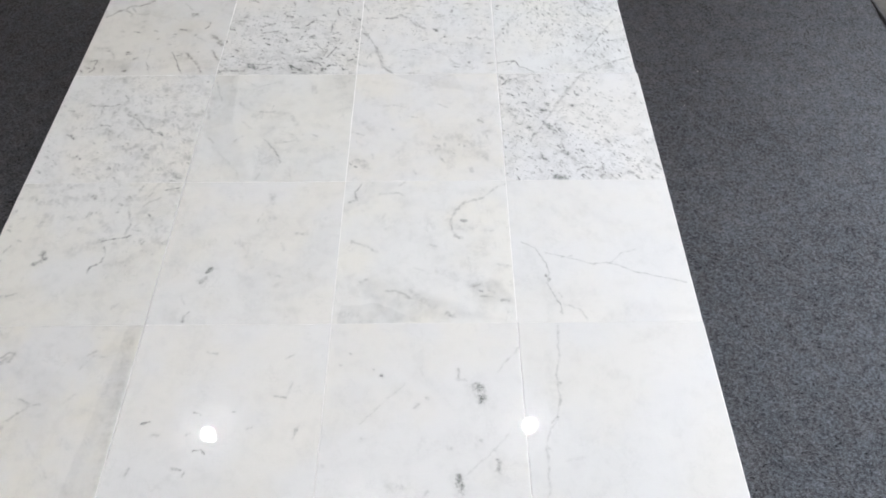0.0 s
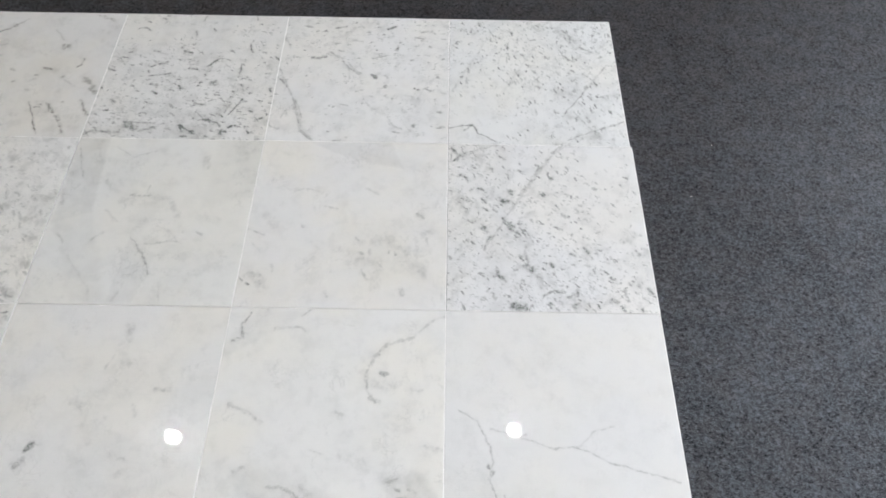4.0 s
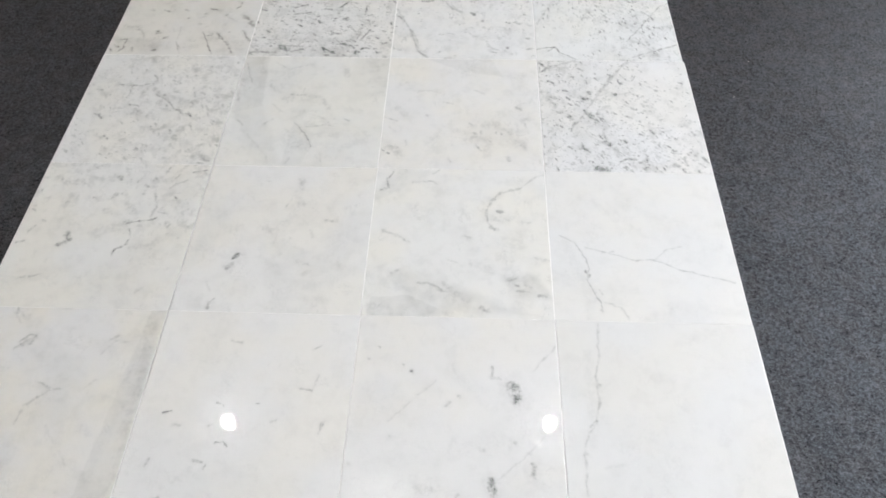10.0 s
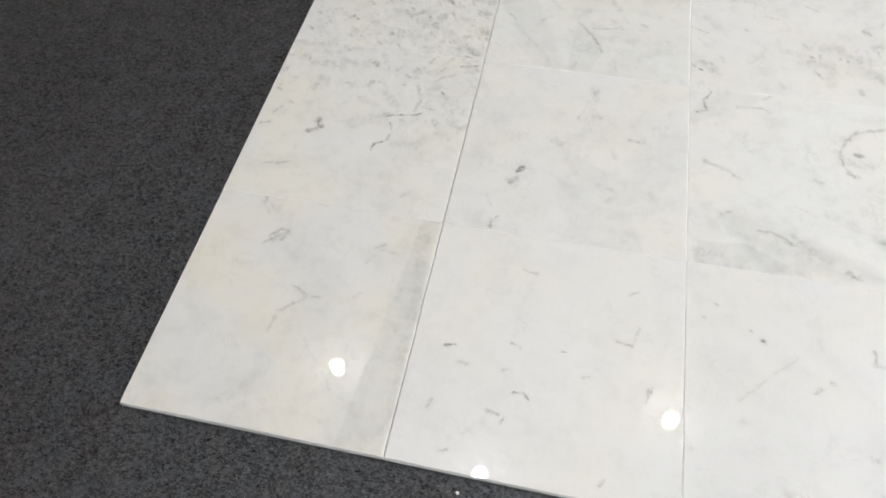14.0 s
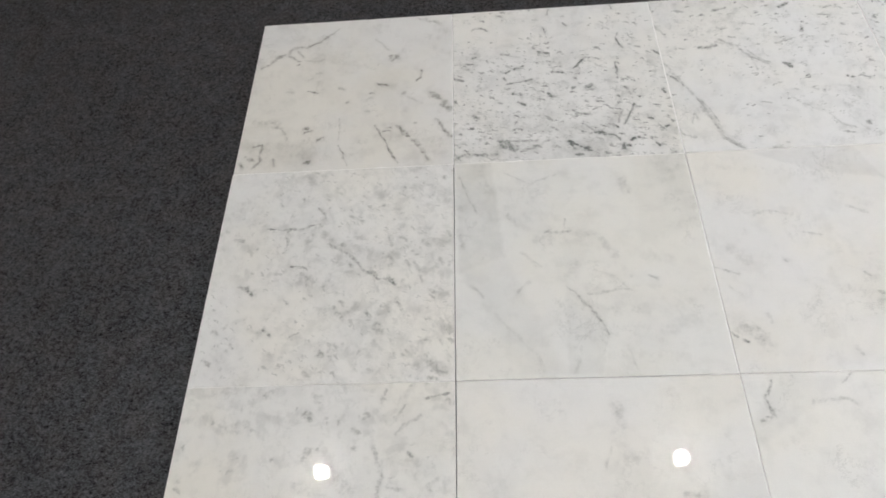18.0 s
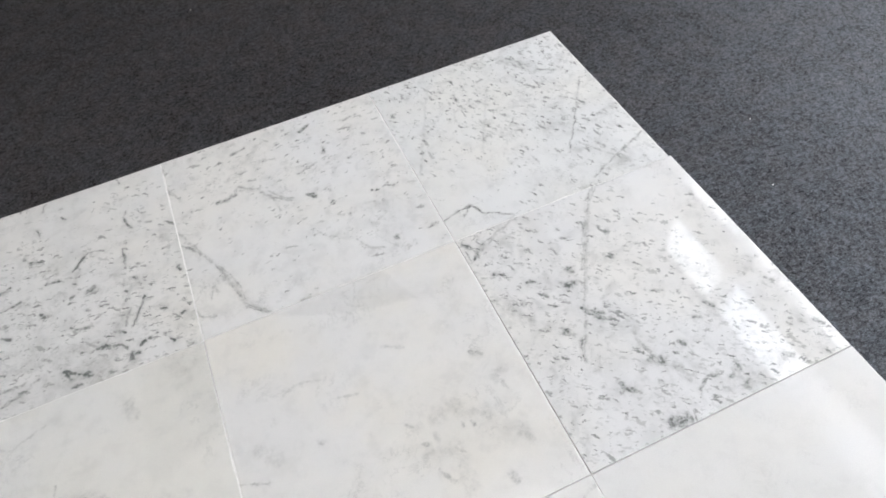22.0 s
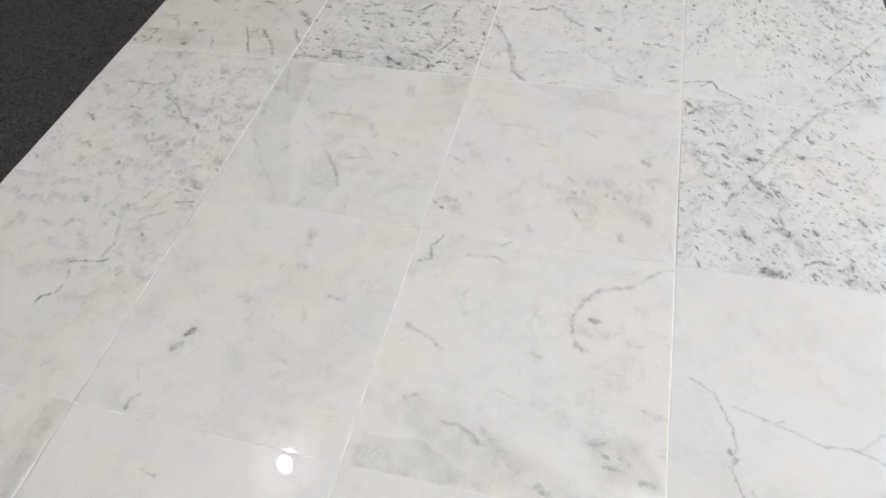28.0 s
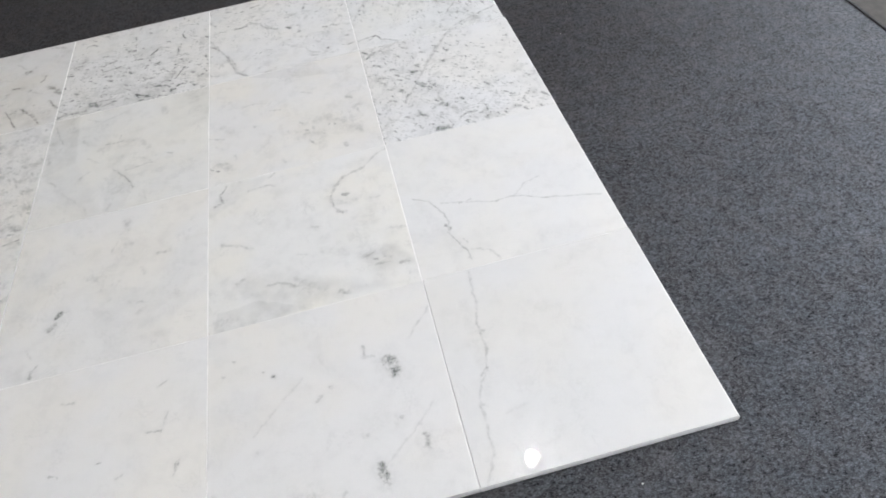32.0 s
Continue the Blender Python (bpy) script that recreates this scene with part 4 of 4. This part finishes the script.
    f = n.math("ADD", n.math("MULTIPLY", fibre, 0.42), n.math("MULTIPLY", tuft, 0.42))
    f = n.math("ADD", f, n.math("MULTIPLY", patch, 0.16))
    f = n.math("ADD", f, n.math("MULTIPLY_ADD", broad, 0.10, -0.05))
    col = n.mix(n.ramp(f, 0.37, 0.66, smooth=False), rgba(0.0023, 0.0019, 0.0019), rgba(0.0425, 0.0352, 0.0358))
    drift = n.ramp(n.noise(n.vec("ADD", p, (7, 5, 0)), 26, 4, 0.65), 0.40, 0.62)
    col = n.mix(n.math("MULTIPLY", drift, 0.8), col, n.vec("MULTIPLY", col, (1.22, 0.98, 0.80)))
    pale = n.ramp(dash, 0.58, 0.72)
    col = n.mix(n.math("MULTIPLY", pale, 0.42), col, rgba(0.104, 0.098, 0.104))
    n.put(b.inputs["Base Color"], col)
    b.inputs["Roughness"].default_value = 0.6
    # blue of the daylight on the carpet is put into its sheen colour
    b.inputs["Specular Tint"].default_value = rgba(0.74, 0.88, 1.0)
    b.inputs["IOR"].default_value = 1.75
    n.put(b.inputs["Specular IOR Level"], n.ramp(n.math("MULTIPLY_ADD", pale, 0.12, f), 0.38, 0.72, 0.05, 1.0, smooth=False))
    b.inputs["Sheen Weight"].default_value = 0.02
    n.put(b.inputs["Normal"], n.bump(n.math("ADD", n.math("MULTIPLY", fibre, 0.7), n.math("MULTIPLY", tuft, 0.7)), 0.4, 0.002))
    return m


def glow(name, colour, strength):
    m = bpy.data.materials.new(name)
    m.use_nodes = True
    t = m.node_tree
    t.nodes.remove(t.nodes["Principled BSDF"])
    e = t.nodes.new("ShaderNodeEmission")
    e.inputs[0].default_value, e.inputs[1].default_value = rgba(*colour), strength
    t.links.new(e.outputs[0], t.nodes["Material Output"].inputs[0])
    return m


def sky_backdrop():
    m = glow("bright_sky", (1, 1, 1), WINDOW_GLOW)
    n = Net(m.node_tree)
    p = n.add("ShaderNodeTexCoord").outputs["Object"]
    cl = n.ramp(n.noise(n.vec("MULTIPLY", p, (9, 14, 1)), 0.9, 5, 0.6), 0.38, 0.56)
    e = next(x for x in m.node_tree.nodes if x.type == "EMISSION")
    n.put(e.inputs[0], n.mix(cl, rgba(0.82, 0.91, 1.0), rgba(0.97, 0.98, 1.0)))
    return m


def clear(name, gloss=0.1, tint=(1, 1, 1), sheen=0.9):
    m = bpy.data.materials.new(name)
    m.use_nodes = True
    n = Net(m.node_tree)
    m.node_tree.nodes.remove(m.node_tree.nodes["Principled BSDF"])
    t, g, x = n.add("ShaderNodeBsdfTransparent"), n.add("ShaderNodeBsdfGlossy"), n.add("ShaderNodeMixShader")
    t.inputs[0].default_value = rgba(*tint)
    g.inputs["Roughness"].default_value = 0.03
    f = n.add("ShaderNodeFresnel")
    f.inputs["IOR"].default_value = 1.49
    n.put(x.inputs[0], n.math("MULTIPLY_ADD", f.outputs[0], sheen, gloss))
    m.node_tree.links.new(t.outputs[0], x.inputs[1])
    m.node_tree.links.new(g.outputs[0], x.inputs[2])
    n.put(next(k for k in m.node_tree.nodes if k.type == "OUTPUT_MATERIAL").inputs[0], x.outputs[0])
    return m


def glowing_acrylic(name, plain_glow, glint_glow):
    """Clear acrylic whose own emission imitates the bulb's light at its pressed prisms and edge."""
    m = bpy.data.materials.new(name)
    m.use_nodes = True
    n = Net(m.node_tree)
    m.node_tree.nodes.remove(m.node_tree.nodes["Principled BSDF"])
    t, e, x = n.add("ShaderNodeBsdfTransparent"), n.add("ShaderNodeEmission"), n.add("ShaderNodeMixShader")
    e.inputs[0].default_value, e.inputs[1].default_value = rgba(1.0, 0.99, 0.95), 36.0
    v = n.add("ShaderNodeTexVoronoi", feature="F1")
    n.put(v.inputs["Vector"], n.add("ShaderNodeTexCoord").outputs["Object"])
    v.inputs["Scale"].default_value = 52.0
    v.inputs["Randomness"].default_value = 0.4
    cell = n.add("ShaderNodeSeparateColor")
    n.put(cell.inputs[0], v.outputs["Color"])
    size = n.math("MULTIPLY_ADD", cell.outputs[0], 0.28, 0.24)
    n.put(x.inputs[0], n.ramp(n.math("SUBTRACT", v.outputs["Distance"], size), -0.06, 0.06, glint_glow, plain_glow))
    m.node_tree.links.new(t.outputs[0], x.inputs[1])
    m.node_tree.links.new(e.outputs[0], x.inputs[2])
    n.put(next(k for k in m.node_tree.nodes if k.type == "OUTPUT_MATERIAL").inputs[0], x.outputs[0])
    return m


CARPET = carpet_material()
WALL = plain("wall_paint", (0.30, 0.30, 0.30), 0.8, grain=40, vary=0.03)
# dark tone chosen to swallow bounced light
ABSORB_WALL = plain("dark_absorbing_wall", (0.075, 0.074, 0.073), 0.8, grain=40, vary=0.04)
# pale tone chosen for the bounced light it gives
BOUNCE_WALL = plain("pale_bounce_wall", (0.78, 0.77, 0.75), 0.8, grain=40, vary=0.03)
CEILING = plain("ceiling_paint", (0.40, 0.40, 0.40), 0.85, grain=30, vary=0.02)
BORDER = plain("grey_screed", (0.075, 0.070, 0.064), 0.85, grain=60, vary=0.3)
RUBBER = plain("black_rubber", (0.012, 0.012, 0.013), 0.6, grain=120, vary=0.2)
FRAME = plain("white_frame_paint", (0.62, 0.62, 0.60), 0.45, grain=50, vary=0.03)
METAL = plain("lamp_metal", (0.55, 0.55, 0.55), 0.35, 0.9, grain=80, vary=0.05)
CORD = plain("cord_black", (0.02, 0.02, 0.02), 0.6)
CRUMB = plain("pale_chip", (0.75, 0.74, 0.70), 0.7, grain=400, vary=0.1)
SAWN = plain("sawn_marble_edge", (0.90, 0.895, 0.88), 0.75, grain=500, vary=0.08)
GLASS = clear("window_glass", 0.02, sheen=0.02)
# dome glints and rim glow are emission, standing in for caught bulb light
ACRYLIC = glowing_acrylic("acrylic_added_glints", 0.045, 0.36)
RIM = glowing_acrylic("acrylic_rim_added_glow", 0.24, 0.34)
BULB = glow("bulb_glow", (1.0, 0.965, 0.90), BULB_GLOW)


# ---------------------------------------------------------------- mesh helpers
def mesh_of(name, bm, mat, smooth=False):
    me = bpy.data.meshes.new(name)
    if smooth:
        for f in bm.faces:
            f.smooth = True
    bm.to_mesh(me)
    bm.free()
    me.materials.append(mat)
    return me


def part(name, bm, mat, parent, label="", smooth=False):
    ob = new(name, mesh_of(name, bm, mat, smooth))
    ob.parent = parent
    return tagged(ob, label)


def thing(name, bm, mat, label="", category="", group="", kind="", smooth=False):
    return tagged(new(name, mesh_of(name, bm, mat, smooth)), label, category, group, kind)


def box(x0, y0, z0, x1, y1, z1, bevel=0.0, bm=None, segments=1):
    bm = bm or bmesh.new()
    made = bmesh.ops.create_cube(bm, size=1.0, matrix=Matrix.LocRotScale(
        ((x0 + x1) / 2, (y0 + y1) / 2, (z0 + z1) / 2), None, (x1 - x0, y1 - y0, z1 - z0)))
    if bevel:
        edges = {e for v in made["verts"] for e in v.link_edges}
        bmesh.ops.bevel(bm, geom=list(edges), offset=bevel, segments=segments, affect="EDGES", profile=0.5)
    return bm


def turned(profile, steps=32, bm=None):
    """A round body from (radius, height) pairs."""
    bm = bm or bmesh.new()
    rings = []
    for r, z in profile:
        rings.append([bm.verts.new((r * math.cos(2 * math.pi * k / steps), r * math.sin(2 * math.pi * k / steps), z)) for k in range(steps)])
    for a, b in zip(rings, rings[1:]):
        for k in range(steps):
            bm.faces.new((a[k], a[(k + 1) % steps], b[(k + 1) % steps], b[k]))
    return bm


# ---------------------------------------------------------------- the room
x0, x1, y0, y1, top = ROOM["x0"], ROOM["x1"], ROOM["y0"], ROOM["y1"], ROOM["top"]
EDGE = 1.846
thing("floor", box(x0, y0, -0.05, EDGE + 0.002, y1, 0.002), CARPET, "dark grey ribbed carpet with a short felted pile", "carpet", kind="structure")
thing("floor_border", box(EDGE + 0.002, y0, -0.05, x1, y1, 0.0025), BORDER, "grey-brown screed strip between the carpet and the window wall", "floor", kind="structure")
seam, turns = bmesh.new(), []
for k in range(220):
    y = y0 + (y1 - y0) * k / 219
    swell = 0.006 * math.exp(-((y - 1.115) / 0.022) ** 2)
    half = 0.0016 + 0.0007 * noise.noise(Vector((0.3, y * 9, 0))) + swell
    mid = EDGE - 0.004 + 0.0015 * noise.noise(Vector((4.1, y * 5, 0)))
    rise = 0.0025 + swell * 0.6
    turns.append([seam.verts.new(q) for q in ((mid - half, y, 0.0), (mid - half * 0.5, y, 0.002 + rise), (mid + half * 0.5, y, 0.002 + rise), (mid + half, y, 0.0))])
for a, b in zip(turns, turns[1:]):
    for k in range(3):
        seam.faces.new((a[k], b[k], b[k + 1], a[k + 1]))
thing("trim", seam, RUBBER, "black sealant seam with a lump along the end of the carpet", "trim", kind="structure", smooth=True)

# unseen; made dark so the carpet before it gets less light
thing("wall_north", box(x0 - 0.15, y1, -0.05, x1, y1 + 0.15, top), ABSORB_WALL, "unseen charcoal wall that holds back light from the carpet", "wall", kind="structure")
# unseen; set close and pale as a reflector for the tiles' front sides
thing("wall_south", box(x0 - 0.15, y0 - 0.15, -0.05, x1, y0, top), BOUNCE_WALL, "unseen off-white wall that bounces light onto the tile fronts", "wall", kind="structure")
thing("wall_west", box(x0 - 0.15, y0, -0.05, x0, y1, top), WALL, "plain mid-grey painted wall", "wall", kind="structure")
# the opening runs further south and lower than known, to let in more light
WIN_Y0, WIN_Y1, WIN_Z0, WIN_Z1 = -1.46, 2.02, 0.12, 2.01
east = box(x1, y0 - 0.15, -0.05, x1 + 0.14, WIN_Y0, top)
box(x1, WIN_Y1, -0.05, x1 + 0.14, y1 + 0.15, top, bm=east)
box(x1, WIN_Y0, WIN_Z1, x1 + 0.14, WIN_Y1, top, bm=east)
box(x1, WIN_Y0, -0.05, x1 + 0.14, WIN_Y1, WIN_Z0, bm=east)
thing("wall_east", east, WALL, "mid-grey wall with a shop window widened for more light", "wall", kind="structure")
thing("ceiling", box(x0 - 0.15, y0 - 0.15, top, x1 + 0.14, y1 + 0.15, top + 0.1), CEILING, "plain grey ceiling", "ceiling", kind="structure")

# the window: painted bars, three rows of panes, partly added to brighten the floor
window = tagged(new("window_1"), "white-framed shop window with bright sky behind, extended unseen for more light", "window", kind="structure")
window.matrix_basis = pose(x1 + 0.06, 0, 0)
# the last two columns are unseen panes, added to brighten carpet and tile fronts
COLS = [(1.468, 2.02), (0.49, 1.402), (-0.46, 0.43), (-1.46, -0.52)]
# the lowest row is drawn down unseen to light the carpet near it
ROWS_Z = [(0.12, 1.02), (1.115, 1.50), (1.65, 2.01)]
for (a, _), (_, d) in zip(COLS, COLS[1:]):
    part("mullion", box(0.0, d, WIN_Z0, 0.05, a, WIN_Z1, 0.003), FRAME, window)
for (_, a), (d, _) in zip(ROWS_Z, ROWS_Z[1:]):
    for c0, c1 in COLS:
        part("transom", box(0.004, c0, a, 0.046, c1, d, 0.003), FRAME, window)
for c0, c1 in COLS:
    for z0, z1 in ROWS_Z:
        pane = part("pane", box(0.028, c0 + 0.001, z0 + 0.001, 0.034, c1 - 0.001, z1 - 0.001), GLASS, window)
        pane.visible_shadow = False
back = bmesh.new()
bmesh.ops.create_grid(back, x_segments=1, y_segments=1, size=0.5)
sky_ob = thing("backdrop", back, sky_backdrop(), "bright cloudy sky behind the window", "sky", kind="structure")
sky_ob.matrix_basis = pose(x1 + 1.3, 0.0, 3.0, 0, -90, 0) @ Matrix.Diagonal((10.0, 14.0, 1, 1))

pier = thing("wall_pier", box(x1 + 0.24, 2.16, -0.05, x1 + 0.52, 2.95, top, 0.004), WALL, "plain grey pier of the shop front beyond the window", "wall", kind="structure")

# ---------------------------------------------------------------- hanging lamps
def pendant_lamp():
    lamp = tagged(new("pendant_lamp"), "hanging lamp with a clear faceted acrylic dome and lit bulb", "lamp", "lamps over the tiles")
    profile = [(0.160 * math.cos(a), 0.045 + 0.140 * math.sin(a)) for a in (math.pi / 2 * k / 20 for k in range(15))]
    dome = turned(profile, 96)
    dome.verts.index_update()
    for v in dome.verts:
        ring, step = divmod(v.index, 96)
        v.co.xy *= 1.0 + (0.013 if (ring % 2 and step % 3 == 0) else -0.004)
    shade = part("shade", dome, ACRYLIC, lamp, "clear acrylic dome with pressed prisms and glints put in as emission", True)
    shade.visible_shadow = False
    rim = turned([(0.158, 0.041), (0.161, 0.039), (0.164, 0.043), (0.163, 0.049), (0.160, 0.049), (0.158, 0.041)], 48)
    part("rim", rim, RIM, lamp, "thick acrylic rim with a glow put in as emission", True).visible_shadow = False
    part("bulb", turned([(0.0, 0.040), (0.017, 0.043), (0.030, 0.053), (0.035, 0.074), (0.032, 0.100), (0.024, 0.128), (0.020, 0.150)], 24), BULB, lamp, "glowing round bulb", True)
    part("socket", turned([(0.022, 0.148), (0.058, 0.172), (0.056, 0.235), (0.030, 0.262), (0.006, 0.268)], 24), METAL, lamp, "brushed metal lamp holder", True)
    part("cord", turned([(0.004, 0.262), (0.004, 0.43)], 8), CORD, lamp)
    part("canopy", turned([(0.0, 0.400), (0.045, 0.405), (0.055, 0.43), (0.055, 0.45)], 24), METAL, lamp, "ceiling rose", True)
    return lamp


LAMP_Z = top - 0.452
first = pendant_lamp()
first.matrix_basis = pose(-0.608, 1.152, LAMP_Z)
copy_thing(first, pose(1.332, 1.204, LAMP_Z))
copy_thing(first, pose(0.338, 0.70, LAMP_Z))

# ---------------------------------------------------------------- marble tiles
PITCH, SIDE, DEEP, THICK = 0.3055, 0.3054, 0.30545, 0.0095
STONES = {
    (0, 0): dict(label="creamy white marble tile with faint buff veins", tint=(0.79, 0.782, 0.765), cloud=0.075, warm=0.8, wisp=0.5),
    (1, 0): dict(label="white marble tile with scattered small grey flecks", tint=(0.81, 0.805, 0.79), cloud=0.038, warm=0.3, wisp=0.35),
    (2, 0): dict(label="white marble tile with a few dark grey blots", tint=(0.79, 0.785, 0.77), cloud=0.034, warm=0.3, wisp=0.35),
    (3, 0): dict(label="near-white marble tile with one thin winding vein", tint=(0.77, 0.768, 0.755), cloud=0.030, warm=0.2, wisp=0.3),
    (0, 1): dict(label="white marble tile, mottled grey towards one end", tint=(0.80, 0.795, 0.77), cloud=0.060, warm=0.4, mottle=0.55, spread=(2.0, 9.0, 0.30)),
    (1, 1): dict(label="plain white marble tile with two grey drops", tint=(0.80, 0.795, 0.775), cloud=0.060, warm=0.3, wisp=0.55),
    (2, 1): dict(label="white marble tile with grey drifts and a curled vein", tint=(0.81, 0.807, 0.785), cloud=0.045, warm=0.4, wisp=0.7),
    (3, 1): dict(label="near-white marble tile with a forked hairline crack vein", tint=(0.77, 0.768, 0.755), cloud=0.045, warm=0.2, rough=0.006, gloss=0.22, wisp=0.35),
    (0, 2): dict(label="white marble tile mottled with soft grey blotches", tint=(0.81, 0.805, 0.785), cloud=0.05, mottle=0.58, spread=(2.0, 0.0, 0.60), warm=0.3, fleck=(-38, 0.42, 0.42, 3.0, 0.0, 0.75)),
    (1, 2): dict(label="pale grey marble tile with a darker grey band", tint=(0.79, 0.79, 0.768), cloud=0.055, mottle=0.05, warm=0.3, wisp=0.7),
    (2, 2): dict(label="warm white marble tile with pale cloudy patches", tint=(0.80, 0.793, 0.775), cloud=0.05, mottle=0.08, warm=0.5, wisp=0.7),
    (3, 2): dict(label="white marble tile thickly sprinkled with dark grey flecks", tint=(0.79, 0.79, 0.785), cloud=0.053, fleck=(-40, 0.46, 0.9, -3.0, -3.2, 0.92), wisp=0.6),
    (0, 3): dict(label="beige-white marble tile with branching brown-grey veins", tint=(0.765, 0.757, 0.738), cloud=0.09, warm=0.45, wisp=0.9, mottle=0.06, vein=(0.22, 0.215, 0.195)),
    (1, 3): dict(label="white marble tile densely flecked with grey", tint=(0.80, 0.795, 0.775), cloud=0.090, mottle=0.10, fleck=(-16, 0.52, 0.85, 0.0, -2.8, 0.66), wisp=0.8),
    (2, 3): dict(label="white marble tile with loose grey flecks and a wavy vein", tint=(0.81, 0.81, 0.80), cloud=0.060, mottle=0.05, fleck=(10, 0.24, 0.8, 1.2, 2.4, 0.55), wisp=0.9),
    (3, 3): dict(label="cool white marble tile with fine slanting grey flecks", tint=(0.795, 0.80, 0.79), cloud=0.053, fleck=(-62, 0.5, 0.92, 2.2, 2.0, 0.62), wisp=0.7),
}
NUDGE = {(3, 3): (-0.0010, 0.0006), (3, 2): (0.0006, 0.0006), (2, 2): (0.0, 0.0005), (1, 2): (0.0, 0.0005), (2, 3): (0.0, 0.0010), (1, 3): (0.0, 0.0005), (3, 0): (0.0005, 0.0), (0, 0): (-0.0006, 0.0), (0, 1): (-0.0012, 0.0), (0, 2): (-0.0013, 0.0), (0, 3): (-0.0004, 0.0)}

# how far each slab leans on the soft carpet: degrees about x and about y
LEAN = {(0, 0): (-0.30, 0.0), (1, 0): (-0.25, 0.10), (2, 0): (-0.30, 0.06), (3, 0): (-0.36, 0.0), (0, 1): (0.22, -0.05), (1, 1): (0.16, 0.0), (2, 1): (0.30, 0.04), (3, 1): (0.28, -0.08),
        (3, 2): (0.0, 0.0), (3, 3): (0.05, 0.0), (2, 2): (0.05, 0.03)}


def tile_meshes(rnd, front, trim, snug):
    """A polished slab and its four sawn edges, each with an arris that is a little worn and nicked."""
    h, g, steps = SIDE / 2 - trim, DEEP / 2, 28
    corners = [(-h, -g), (h, -g), (h, g), (-h, g)]
    # front row's arris is widened to stand in for light on its side
    insets = [0.0011 if front else 0.0003, 0.0004 if snug else 0.0012, 0.0003, 0.0004]
    drops = [0.0026 if front else 0.0007, 0.0007, 0.0007, 0.0007]
    rings, tops = [], []
    for side in range(4):
        (ax, ay), (bx, by) = corners[side], corners[(side + 1) % 4]
        for k in range(steps):
            f = k / steps
            x, y = ax + (bx - ax) * f, ay + (by - ay) * f
            nick = rnd.uniform(0.8, 1.2) * insets[side] + (rnd.uniform(0.0004, 0.0012) if rnd.random() < 0.04 else 0.0)
            rings.append((x, y, THICK - drops[side] * rnd.uniform(0.9, 1.1)))
            tops.append((max(-h + nick, min(h - nick, x)), max(-g + nick, min(g - nick, y))))
    count = len(rings)
    slab = bmesh.new()
    high = [slab.verts.new((x, y, THICK)) for x, y in tops]
    low = [slab.verts.new((x, y, 0.0)) for x, y in tops]
    slab.faces.new(high)
    slab.faces.new(list(reversed(low)))
    for k in range(count):
        slab.faces.new((low[k], low[(k + 1) % count], high[(k + 1) % count], high[k]))
    edges = []
    for side in range(4):
        bm, loops = bmesh.new(), []
        for k in range(steps + 1):
            x, y, z = rings[(side * steps + k) % count]
            u, v = tops[(side * steps + k) % count]
            loops.append([bm.verts.new(p) for p in ((x, y, 0.0), (x, y, z), (u, v, THICK))])
        for a, b in zip(loops, loops[1:]):
            bm.faces.new((a[0], b[0], b[1], a[1]))
            bm.faces.new((a[1], b[1], b[2], a[2]))
        edges.append(bm)
    return slab, edges


rng = random.Random(4)
for (c, r), look_of in STONES.items():
    settings = dict(look_of)
    label = settings.pop("label")
    slab, edges = tile_meshes(rng, r == 0, 0.0014 if (c, r) == (3, 3) else 0.0, c == 0 and r in (1, 2))
    lean = LEAN.get((c, r), (0.0, 0.0))
    dx, dy = NUDGE.get((c, r), (0.0, 0.0))
    tile = thing("marble_tile", slab, marble("marble", (c, r), **settings), label, "tile", "marble tiles laid in a square")
    for bm in edges:
        part("sawn_edge", bm, SAWN, tile, "pale sawn edge")
    tile.matrix_basis = pose((c + 0.5) * PITCH + dx + rng.uniform(-1e-4, 1e-4), (r + 0.5) * PITCH + dy + rng.uniform(-2e-4, 2e-4), 0.0005,
                             lean[0] + rng.uniform(-0.02, 0.02), lean[1] + rng.uniform(-0.02, 0.02), rng.uniform(-0.03, 0.03))

# ---------------------------------------------------------------- chips of stone on the carpet
def chip(x, y, size, seed):
    bm = bmesh.new()
    bmesh.ops.create_icosphere(bm, subdivisions=1, radius=size)
    rnd = random.Random(seed)
    for v in bm.verts:
        v.co = Vector((v.co.x * rnd.uniform(0.7, 1.3), v.co.y * rnd.uniform(0.7, 1.3), v.co.z * rnd.uniform(0.5, 0.9) + size * 0.5))
    ob = thing("stone_chip", bm, CRUMB, "tiny pale chip of stone lying on the carpet", "chip", "stone chips on the carpet")
    ob.matrix_basis = pose(x, y, 0.0022, 0, 0, rnd.uniform(0, 360))


chip(0.388, -0.017, 0.0022, 1)
chip(0.399, -0.026, 0.0009, 2)
chip(0.278, -0.157, 0.0012, 3)
chip(0.003, -0.190, 0.0011, 4)
chip(0.461, -0.041, 0.0008, 5)
chip(1.089, -0.039, 0.0012, 6)
chip(1.307, 0.823, 0.0010, 7)
chip(1.360, 0.930, 0.0009, 8)
chip(0.719, 1.590, 0.0012, 9)
chip(0.019, -0.125, 0.0008, 20)
chip(0.039, -0.168, 0.0009, 21)
chip(0.002, -0.189, 0.0009, 22)
chip(0.161, -0.113, 0.0009, 23)
chip(0.172, -0.067, 0.0007, 24)
chip(0.191, -0.106, 0.0007, 25)
chip(-0.052, -0.214, 0.0008, 26)
